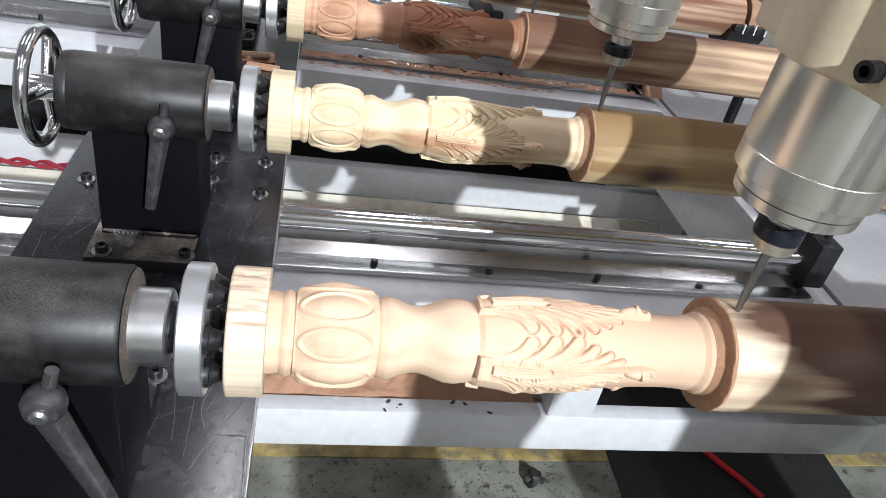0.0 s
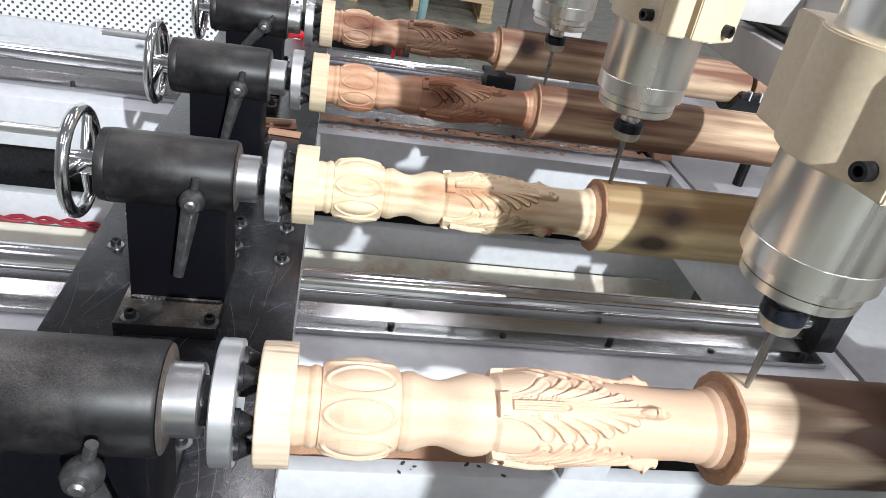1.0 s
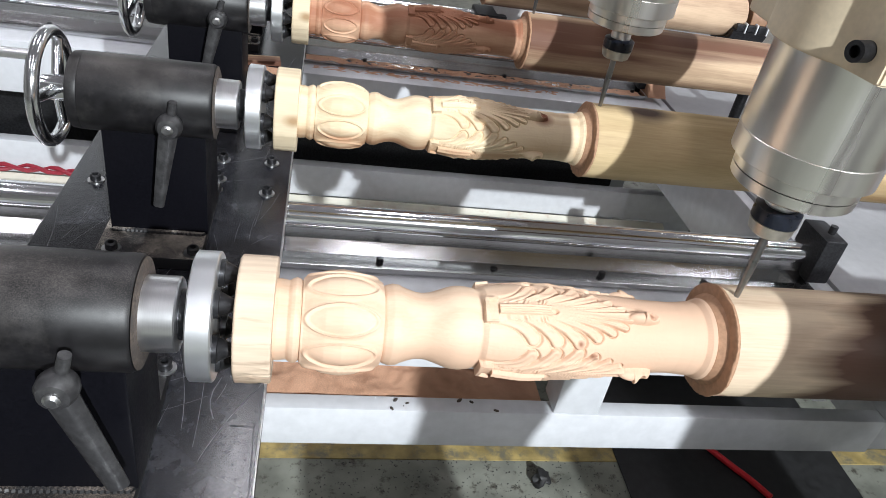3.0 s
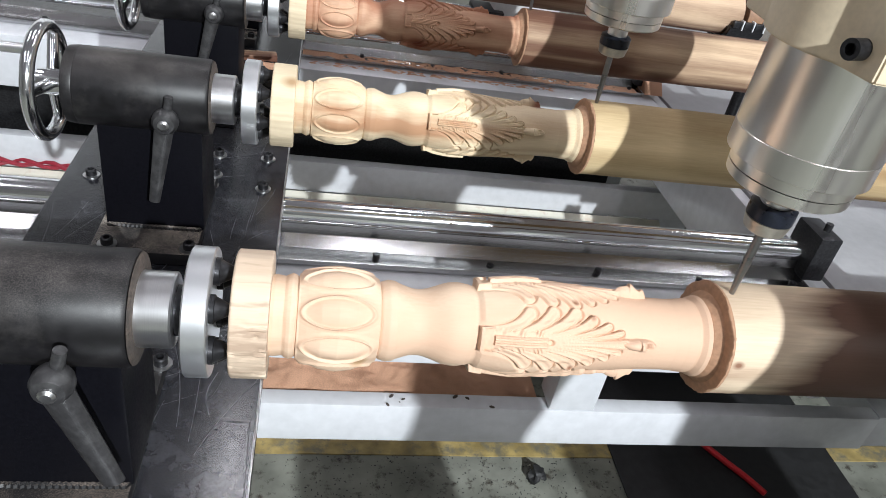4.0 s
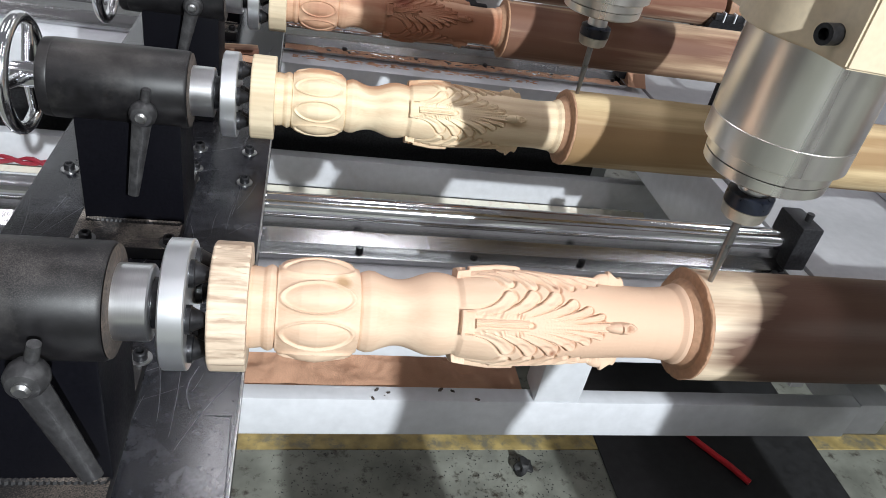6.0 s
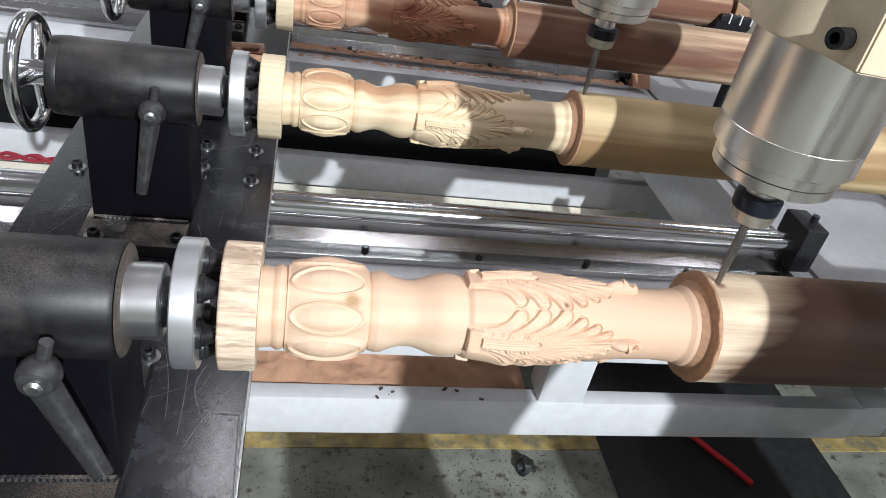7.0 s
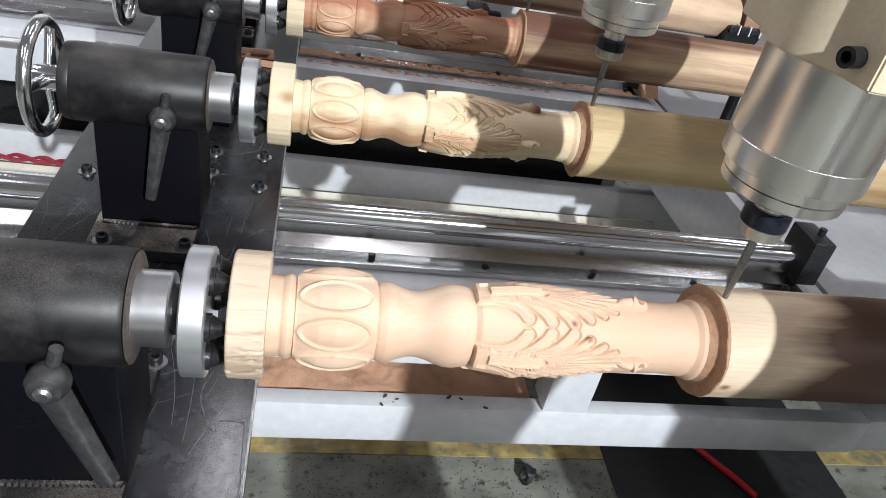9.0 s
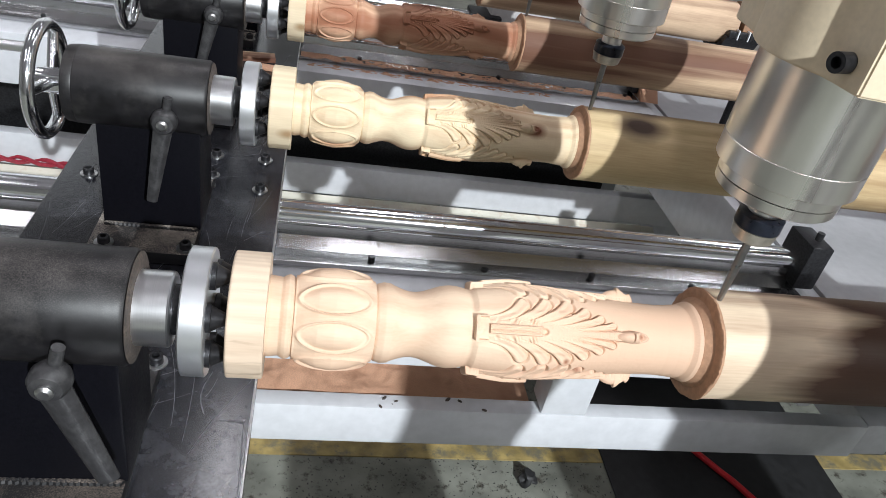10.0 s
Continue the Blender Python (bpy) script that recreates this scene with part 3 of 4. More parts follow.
# ---- tailstocks ----
def tailstock(i, tilt):
    t = thing("tailstock", (0, i * PITCH, AXIS), "black tailstock on a welded post with chromed handwheel and clamp lever", "tailstock", "tailstocks")
    part("base_plate", box(-0.137, -0.043, -0.065, 0.10, TABLE - AXIS + 0.0005, TABLE - AXIS + 0.013, 0.001), M_DARKBASE if i == 0 else M_BASE, t)
    part("post", box(-0.131, -0.041, -0.022, 0.05, TABLE - AXIS + 0.013, -0.015, 0.002), M_BLACK, t)
    part("weld_bead", tube_path([(-0.129 + 0.001 * k, -0.0225 - 0.0006 * math.sin(k * 1.57), TABLE - AXIS + 0.0135) for k in range(86)], 0.0028, 8), M_DARKBASE if i == 0 else M_BASE, t)
    part("barrel", lathe([(-0.155, 0.031), (-0.154, 0.0335), (-0.146, 0.0345), (-0.145, 0.034), (-0.1435, 0.0345), (-0.037, 0.0345), (-0.0345, 0.033), (-0.0345, 0.026)], "x", 64), M_BARREL, t)
    part("quill", lathe([(-0.0335, 0.0225), (-0.0145, 0.0225), (-0.0135, 0.0215), (-0.0135, 0.015)], "x", 48), M_STEEL, t, "turned bright steel quill")
    part("quill_nut", lathe([(-0.0133, 0.0150), (-0.0064, 0.0150)], "x", 32), M_BOLT, t)
    part("end_ring", lathe([(-0.0349, 0.0300), (-0.0338, 0.0330), (-0.0328, 0.0300)], "x", 48), M_RUST, t, "rusty dusty end ring")
    # clamp lever
    boss = part("lever_boss", lathe([(-0.034, 0.006), (-0.036, 0.0095), (-0.040, 0.0112), (-0.046, 0.0112), (-0.0505, 0.0085), (-0.0515, 0.005)], "y", 24), M_LEVER, t)
    boss.location = (-0.0680, -0.005, -0.014) if i == 0 else (-0.0680, 0, -0.007)
    turn = pose(0, 0, 0, 0, -tilt, 0)
    bm = bmesh.new()
    made = bmesh.ops.create_cone(bm, cap_ends=True, segments=12, radius1=0.0070 if i == 0 else 0.0048, radius2=0.0098 if i == 0 else 0.0086, depth=0.082)
    bmesh.ops.transform(bm, matrix=turn @ Matrix.Translation((0, -0.044, -0.041)) @ Matrix.Diagonal((1, 0.6, 1, 1)), verts=made["verts"])
    made = bmesh.ops.create_cone(bm, cap_ends=True, segments=12, radius1=0.004, radius2=0.0036, depth=0.016)
    bmesh.ops.transform(bm, matrix=(pose(0, 0, 0, 0, 14, 0) if tilt == 17 else turn) @ Matrix.Translation((0, -0.040, 0.014)), verts=made["verts"])
    part("lever_arm", bm, M_LEVER, boss)
    part("lever_screw", lathe([(-0.0515, 0.0048), (-0.0528, 0.0048), (-0.0542, 0.003)], "y", 12), M_WASH, boss)
    # handwheel
    wheel = part("handwheel", bmesh.new(), M_WHEEL, t, "chromed spoked handwheel")
    bm = bmesh.new()
    R, r, n, k = 0.047, 0.0058, 48, 12
    vs = [[bm.verts.new((r * math.sin(2 * math.pi * b / k), (R + r * math.cos(2 * math.pi * b / k)) * math.cos(2 * math.pi * a / n), (R + r * math.cos(2 * math.pi * b / k)) * math.sin(2 * math.pi * a / n))) for b in range(k)] for a in range(n)]
    for a in range(n):
        for b in range(k):
            bm.faces.new((vs[a][b], vs[(a + 1) % n][b], vs[(a + 1) % n][(b + 1) % k], vs[a][(b + 1) % k]))
    bmesh.ops.recalc_face_normals(bm, faces=bm.faces)
    rim = part("rim", bm, M_WHEEL, wheel)
    part("hub", lathe([(-0.008, 0.008), (-0.006, 0.011), (0.012, 0.012), (0.018, 0.016)], "x", 24), M_WHEEL, wheel)
    for a in (20 + 31 * i, 140 + 31 * i, 260 + 31 * i):
        d = Vector((0, math.cos(radians(a)), math.sin(radians(a))))
        part("spoke", rod(d * 0.009 + Vector((0.004, 0, 0)), d * R, 0.0055, 0.0042, 12), M_WHEEL, wheel)
    d = Vector((0, math.cos(radians(125)), math.sin(radians(125)))) * R
    part("crank_handle", rod(d, d + Vector((-0.055, 0, 0)), 0.0045, 0.0045), M_STEEL, wheel)
    wheel.location = (-0.174, 0, 0)
    for x, y in ((-0.123, -0.055), (-0.05, -0.055), (-0.046, 0.09)):
        socket_bolt(t, x, y, TABLE - AXIS + 0.013)
    return t

for i, tilt in zip(STATIONS, (17, -9, -13, -40)):
    tailstock(i, tilt)

# ---- turning live centres ----
def live_centre(i):
    c = thing("live_centre", (0, i * PITCH, AXIS), "steel face plate with black pointed drive pins", "live centre", "live centres")
    part("face_plate", lathe([(-0.0062, 0.037), (-0.0052, 0.0385), (0.0070, 0.0385), (0.0078, 0.0377), (0.0078, 0.03), (0.006, 0.012)], "x", 64), M_ALU, c)
    for k in range(6):
        a = 2 * math.pi * k / 6
        part("drive_pin", lathe([(0.006, 0.0082), (0.0105, 0.0082), (0.0108, 0.0072), (0.0230, 0.0012)], "x", 16, at=(0, 0.026 * math.cos(a), 0.026 * math.sin(a))), M_BOLT, c)
    return c

CENTRES = [live_centre(i) for i in STATIONS]

# ---- carved legs ----
def bead(x, a, b, h):
    return h * math.sqrt(max(0.0, 1 - ((2 * x - a - b) / (b - a)) ** 2)) if a < x < b else 0.0

KNOTS = [(0.0390, 0.0240), (0.0420, 0.0245), (0.0476, 0.0237), (0.0496, 0.0250), (0.0516, 0.0257), (0.0536, 0.0250),
         (0.0551, 0.0238), (0.0556, 0.0256), (0.0610, 0.0274), (0.0690, 0.0292), (0.0790, 0.0299), (0.0890, 0.0292), (0.0970, 0.0276), (0.1030, 0.0256), (0.1036, 0.0225), (0.1050, 0.0238), (0.1090, 0.0250), (0.1130, 0.0246),
         (0.1200, 0.0215), (0.1280, 0.0198), (0.1360, 0.0218), (0.1440, 0.0252), (0.1500, 0.0263), (0.1565, 0.0259), (0.1615, 0.0244), (0.1640, 0.0250), (0.1900, 0.0287), (0.2100, 0.0283),
         (0.2400, 0.0258), (0.2700, 0.0238), (0.2920, 0.0233), (0.2935, 0.0234), (0.3000, 0.0238), (0.3015, 0.0240), (0.3070, 0.0246), (0.3074, 0.0236), (0.3090, 0.0240), (0.3120, 0.0262), (0.3145, 0.0270), (0.3150, 0.0262), (0.3180, 0.0282), (0.3195, 0.0296), (0.3200, 0.0300), (0.3206, 0.0302)]


def turned_radius(x):
    """Lathe-turned profile, eased between its knots on the long curves."""
    steps = (-0.0045, -0.003, -0.0015, 0.0, 0.0015, 0.003, 0.0045) if 0.1145 < x < 0.160 or 0.174 < x < 0.286 else (0.0,)
    return sum(float(np.interp(x + d, [k[0] for k in KNOTS], [k[1] for k in KNOTS])) for d in steps) / len(steps)


LEAF, LEAF_TURN = 0.1625, radians(17.5)
# fingers of half a leaf: root, bend and tip (along the leg, across from the midrib), widths at root and tip
FINGERS = [((0.004, 0.0072), (0.021, 0.0060), (0.0300, 0.0165), 0.0016, 0.0044),
           ((0.017, 0.0058), (0.036, 0.0066), (0.0450, 0.0178), 0.0014, 0.0042),
           ((0.028, 0.0050), (0.050, 0.0070), (0.0600, 0.0185), 0.0014, 0.0042),
           ((0.038, 0.0040), (0.062, 0.0064), (0.0715, 0.0148), 0.0014, 0.0034),
           ((0.044, 0.0030), (0.072, 0.0050), (0.0815, 0.0110), 0.0014, 0.0029),
           ((0.048, 0.0020), (0.080, 0.0034), (0.0900, 0.0070), 0.0014, 0.0024),
           ((0.052, 0.0004), (0.075, 0.0006), (0.0940, 0.0014), 0.0014, 0.0020)]


def leaf_height(X, Y):
    """Relief of half an acanthus leaf over the turned body, for grids of places on it."""
    wide = np.interp(X, [0.0, 0.012, 0.030, 0.060, 0.072, 0.090, 0.104, 0.112], [0.0078, 0.0078, 0.0125, 0.0150, 0.0118, 0.0060, 0.0020, 0.0005])
    body = np.clip((wide - Y) / 0.0030, 0, 1)
    body = 0.0021 * body * body * (3 - 2 * body) * np.clip(X / 0.002, 0, 1) * np.clip((0.112 - X) / 0.01, 0, 1)
    top, groove = np.zeros_like(X), np.zeros_like(X)
    for a, b, c, w0, w1 in FINGERS:
        best, along = np.full_like(X, 9.0), np.zeros_like(X)
        side = np.zeros_like(X)
        for k in range(25):
            t = k / 24
            px = (1 - t) ** 2 * a[0] + 2 * t * (1 - t) * b[0] + t * t * c[0]
            py = (1 - t) ** 2 * a[1] + 2 * t * (1 - t) * b[1] + t * t * c[1]
            w = w0 + (w1 - w0) * t ** 1.4
            d = np.hypot(X - px, Y - py) / w
            near = d < best
            best, along = np.where(near, d, best), np.where(near, t, along)
            tx, ty = 2 * (1 - t) * (b[0] - a[0]) + 2 * t * (c[0] - b[0]), 2 * (1 - t) * (b[1] - a[1]) + 2 * t * (c[1] - b[1])
            side = np.where(near, ((X - px) * -ty + (Y - py) * tx) / (math.hypot(tx, ty) * w), side)
        dome = np.sqrt(np.clip(1 - best ** 2, 0, 1))
        # the outer side stands proud, the inner side is scooped out
        h = dome * (0.0013 + 0.0016 * along) * (0.80 + 0.35 * np.clip(side, -1, 1)) - 0.0011 * along * np.exp(-((best - 0.1) / 0.35) ** 2)
        top = np.where(best < 1, np.maximum(top, body * 0.55 + h), top)
        cut = np.exp(-((best - 1.10) / 0.16) ** 2) * np.clip(along * 1.8 - 0.35, 0, 1)
        groove = np.maximum(groove, cut)
    h = np.maximum(body, top)
    h = h - 0.0017 * groove * (top < body + 0.0012)
    # rough cross cuts beside the stalk
    band = (Y > 0.0030) & (Y < 0.0076) & (X > 0.012) & (X < 0.042)
    h = h + np.where(band, 0.0008 * (0.45 + 0.55 * np.sin(X * 530 + Y * 300)) * np.cos(2 * math.pi * (X - 0.5 * Y) / 0.0031 + 1.6 * np.sin(X * 700)) * np.sin(math.pi * (Y - 0.0030) / 0.0046), 0)
    # square root of the leaf and its flat stalk with a hole at the end
    root = (Y < 0.0078) & (X > 0) & (X < 0.0085)
    h = np.where(root, np.where((X < 0.0026) | (Y > 0.0066), 0.0047, 0.0024), h)
    stalk = (Y < 0.0028) & (X >= 0.0085) & (X < 0.0415)
    h = np.where(stalk, 0.0046 - 0.030 * (X - 0.0085) - 0.0004 * np.cos(Y * 2 * math.pi / 0.0014), h)
    h = h - 0.0036 * np.exp(-np.hypot((X - 0.0430) / 0.0022, Y / 0.0016) ** 4)
    # smooth petal swelling between two leaves
    free = np.clip((Y - wide) / 0.004, 0, 1) * np.clip(X / 0.003, 0, 1) * np.sqrt(np.clip(1 - (X / 0.070) ** 2, 0, 1))
    h = np.maximum(h, np.where(top > 0, h, 0.0014 * free - 0.0019 * groove))
    # curled tip with a hollow under it
    e = np.hypot((X - 0.1027) / 0.0115, Y / 0.0042)
    tip = 0.0088 * np.sqrt(np.clip(1 - e * e, 0, 1)) * np.where(X > 0.1015, 1.0, 0.8)
    h = np.where(e < 1, np.maximum(h, tip) - 0.0034 * np.exp(-np.hypot((X - 0.1072) / 0.0030, (Y - 0.0004) / 0.0020) ** 4), h)
    return h


def carved_mesh():
    xs = sorted(set(np.concatenate([np.linspace(0.0395, 0.0554, 18), np.linspace(0.0557, 0.1035, 70), np.linspace(0.1036, 0.1615, 40), np.linspace(0.162, 0.282, 300), np.linspace(0.2826, 0.300, 22), np.linspace(0.3005, 0.3204, 34), [k[0] for k in KNOTS]]).round(5).tolist()))
    n = 560
    th = np.arange(n) * 2 * math.pi / n
    x = np.array(xs)[:, None] + 0 * th[None, :]
    r = np.array([turned_radius(v) for v in xs])[:, None] + 0 * th[None, :]
    # oval beads in their raised borders, eight round the body
    f = ((th + math.pi / 8 - radians(5)) % (math.pi / 4) - math.pi / 8) / (math.pi / 8)
    e = np.hypot((x - 0.0788) / 0.0228, f[None, :] / 0.88)
    oval = 0.0022 * np.exp(-((e - 0.92) / 0.065) ** 2) + np.where(e < 0.84, 0.0026 * (1 - (e / 0.84) ** 2) - 0.0004, -0.0006)
    oval = np.where(e < 1, oval, -0.0006 * np.clip((e - 1) * 6, 0, 1))
    r = r + np.where((x > 0.0557) & (x < 0.1032), oval, 0)
    # four leaves round the knee
    g = np.abs((th + LEAF_TURN + math.pi / 4) % (math.pi / 2) - math.pi / 4)
    leaf = leaf_height(x - LEAF, 0.0282 * g[None, :] + 0 * x)
    r = r + np.where((x > LEAF) & (x < 0.292), leaf, 0)
    # torn fibres on the carved wood
    for i, v in enumerate(xs):
        if 0.163 < v < 0.285:
            for k in range(n):
                r[i, k] += (0.00016 if leaf[i, k] > 0.0016 else 0.00006) * noise.noise((v * 520, 14 * math.cos(th[k]), 14 * math.sin(th[k])))
    verts = np.stack([x, r * np.cos(th), r * np.sin(th)], axis=2).reshape(-1, 3).tolist()
    faces = []
    for i in range(len(xs) - 1):
        for k in range(n):
            j = (k + 1) % n
            faces.append((i * n + k, i * n + j, (i + 1) * n + j, (i + 1) * n + k))
    faces.append(tuple(range(n - 1, -1, -1)))
    me = bpy.data.meshes.new("carving")
    me.from_pydata(verts, [], faces)
    me.update()
    return me


CARVING = carved_mesh()
CARVING.materials.append(M_WOODS[0])
CARVING.shade_smooth()
CARVING.set_sharp_from_angle(angle=radians(70))


def stub_mesh(seed, rough):
    """The rough sawn stub that the drive pins grip: twelve uneven facets, one side torn and cracked along the grain."""
    bm = bmesh.new()
    rng = random.Random(seed)
    rad = [0.0384 * rng.uniform(0.992, 1.010) for _ in range(12)]
    rings = []
    xs = [(0.0190, 0.968), (0.0197, 0.995)] + [(0.0200 + 0.0192 * k / 16, 1.0) for k in range(17)] + [(0.0400, 0.985)]
    for x, k in xs:
        ring = []
        for j in range(12):
            for q in range(16):
                a0, a1 = 2 * math.pi * j / 12, 2 * math.pi * (j + 1) / 12
                p0 = Vector((math.cos(a0), math.sin(a0))) * rad[j]
                p1 = Vector((math.cos(a1), math.sin(a1))) * rad[(j + 1) % 12]
                p = p0.lerp(p1, q / 16)
                p *= 1 + 0.55 * (0.5 * (rad[j] + rad[(j + 1) % 12]) / p.length - 1)
                a = a0 + (a1 - a0) * q / 16
                torn = rough * max(0.0, math.cos(a - radians(129))) ** 0.7
                crack = 1 - abs(noise.noise((x * 45, math.cos(a) * 13, math.sin(a) * 13 + seed)))
                p *= k * (1 + 0.004 * noise.noise((x * 90, j + q * 0.3, 2.0 + seed)) - torn * 0.055 * max(0.0, crack - 0.86) / 0.14 * min(1.0, 2.5 * abs(noise.noise((x * 40, a * 3, seed)))) - 0.010 * torn * max(0.0, noise.noise((x * 160, a * 6, 4.0))))
                ring.append(bm.verts.new((x, p.x, p.y)))
        rings.append(ring)
    n = len(rings[0])
    for r0, r1 in zip(rings, rings[1:]):
        for k in range(n):
            bm.faces.new((r0[k], r0[(k + 1) % n], r1[(k + 1) % n], r1[k]))
    bm.faces.new(rings[0][::-1]); bm.faces.new(rings[-1])
    return bm


def ragged(profile, seed, n=180, torn=0.0):
    """A turned sleeve whose surface wavers a little and whose first rim is torn by the cutter."""
    bm = bmesh.new()
    rings = []
    for x, r, rag in profile:
        ring = []
        for k in range(n):
            a = 2 * math.pi * k / n
            c, q = math.cos(a), math.sin(a)
            w = 0.00025 * noise.noise((c * 2.2, q * 2.2, seed + x * 3)) + rag * (0.0011 * noise.noise((c * 3, q * 3, seed)) + 0.00035 * noise.noise((c * 17, q * 17, seed)) + 0.0012 * max(0.0, noise.noise((c * 31, q * 31, seed + 3)) - 0.35))
            ring.append(bm.verts.new((x + rag * torn * noise.noise((c * 18, q * 18, seed + 7)), (r + w) * c, (r + w) * q)))
        rings.append(ring)
    for r0, r1 in zip(rings, rings[1:]):
        for k in range(n):
            bm.faces.new((r0[k], r0[(k + 1) % n], r1[(k + 1) % n], r1[k]))
    return bm


def carved_leg(i, end):
    w = thing("carved_leg", (0, i * PITCH, AXIS), ("pinkish", "pale yellow", "red-brown", "dark reddish")[i] + " half-carved wooden leg with oval beads and acanthus leaves", "carved leg", "carved legs")
    c = new("carving", CARVING)
    c.parent = w
    c.material_slots[0].link = "OBJECT"
    c.material_slots[0].material = M_WOODS[i]
    c["label"] = "freshly carved bare wood"
    part("stub", stub_mesh(21 + i, (1.0, 0.25, 0.4, 0.4)[i]), M_STUB if i == 0 else M_STUBS, w, "rough sawn twelve-sided stub" + (" with cracks" if i == 0 else ""))
    part("cut_shoulder", ragged([(0.3150, 0.0255, 0), (0.3151, 0.0266, 0), (0.3180, 0.0286, 0), (0.3195, 0.0300, 0), (0.3202, 0.0307, 0), (0.3204, 0.0335, 0), (0.3206, 0.0366, 0.5), (0.3212, 0.0376, 1.2), (0.3222, 0.0377, 1.0), (0.3232, 0.0373, 0.6)], 11.3 + i, torn=0.0006), M_SHADED_END, w, "freshly cut end grain shoulder toned brown for shade, with torn rim")
    bm = ragged([(0.3234, 0.0290, 0), (0.3234, 0.0371, 0.4), (0.3250, 0.0373, 0.3), (0.34, 0.0373, 0), (0.45, 0.0374, 0), (0.6, 0.037, 0), (end - 0.002, 0.0375, 0), (end, 0.0365, 0), (end, 0.002, 0)], 11.3 + i)
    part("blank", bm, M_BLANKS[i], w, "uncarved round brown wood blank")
    return w

LEGS = [carved_leg(i, 0.79) for i in STATIONS]

# ---- drive chucks at the far end of the legs ----
for i in STATIONS:
    c = thing("drive_chuck", (0, i * PITCH, AXIS), "brown drive chuck with toothed black jaws", "chuck", "drive chucks")
    part("chuck_ring", lathe([(0.798, 0.030), (0.798, 0.0385), (0.799, 0.0395), (0.828, 0.0395), (0.829, 0.0385)], "x", 64), M_JAWRING, c, "brown chuck ring")
    part("chuck_body", lathe([(0.830, 0.045), (0.832, 0.047), (0.87, 0.047), (0.872, 0.045)], "x", 48), M_NUT, c)
    bm = bmesh.new()
    loops = []
    for x in (0.766, 0.832):
        ring = [(q * math.cos(radians(a)), q * math.sin(radians(a))) for q, al in ((0.0410, range(196, 307, 10)), (0.0510, range(306, 195, -10))) for a in al]
        loops.append([bm.verts.new((x, y, z)) for y, z in ring])
    n = len(loops[0])
    for k in range(n):
        bm.faces.new((loops[0][k], loops[0][(k + 1) % n], loops[1][(k + 1) % n], loops[1][k]))
    bm.faces.new(loops[0][::-1]); bm.faces.new(loops[1])
    bmesh.ops.recalc_face_normals(bm, faces=bm.faces)
    part("cradle", bm, M_BOLT, c, "dark steel cradle under the leg's end")
    for x in (0.769, 0.790, 0.811):
        part("jaw", box(x, x + 0.016, -0.0500, -0.0410, -0.014, -0.001, 0.003), M_BOLT, c)
        part("jaw_shim", box(x + 0.0165, x + 0.0190, -0.0510, -0.0400, -0.016, 0.001, 0.0005), M_WHITE, c, "pale shim between the jaws")
    part("drive_shaft", lathe([(0.873, 0.028), (1.079, 0.028)], "x", 32), M_STEEL, c)
    part("housing", box(1.08, 1.22, -0.06, 0.06, -0.222, 0.06, 0.004), M_WHITE, c)

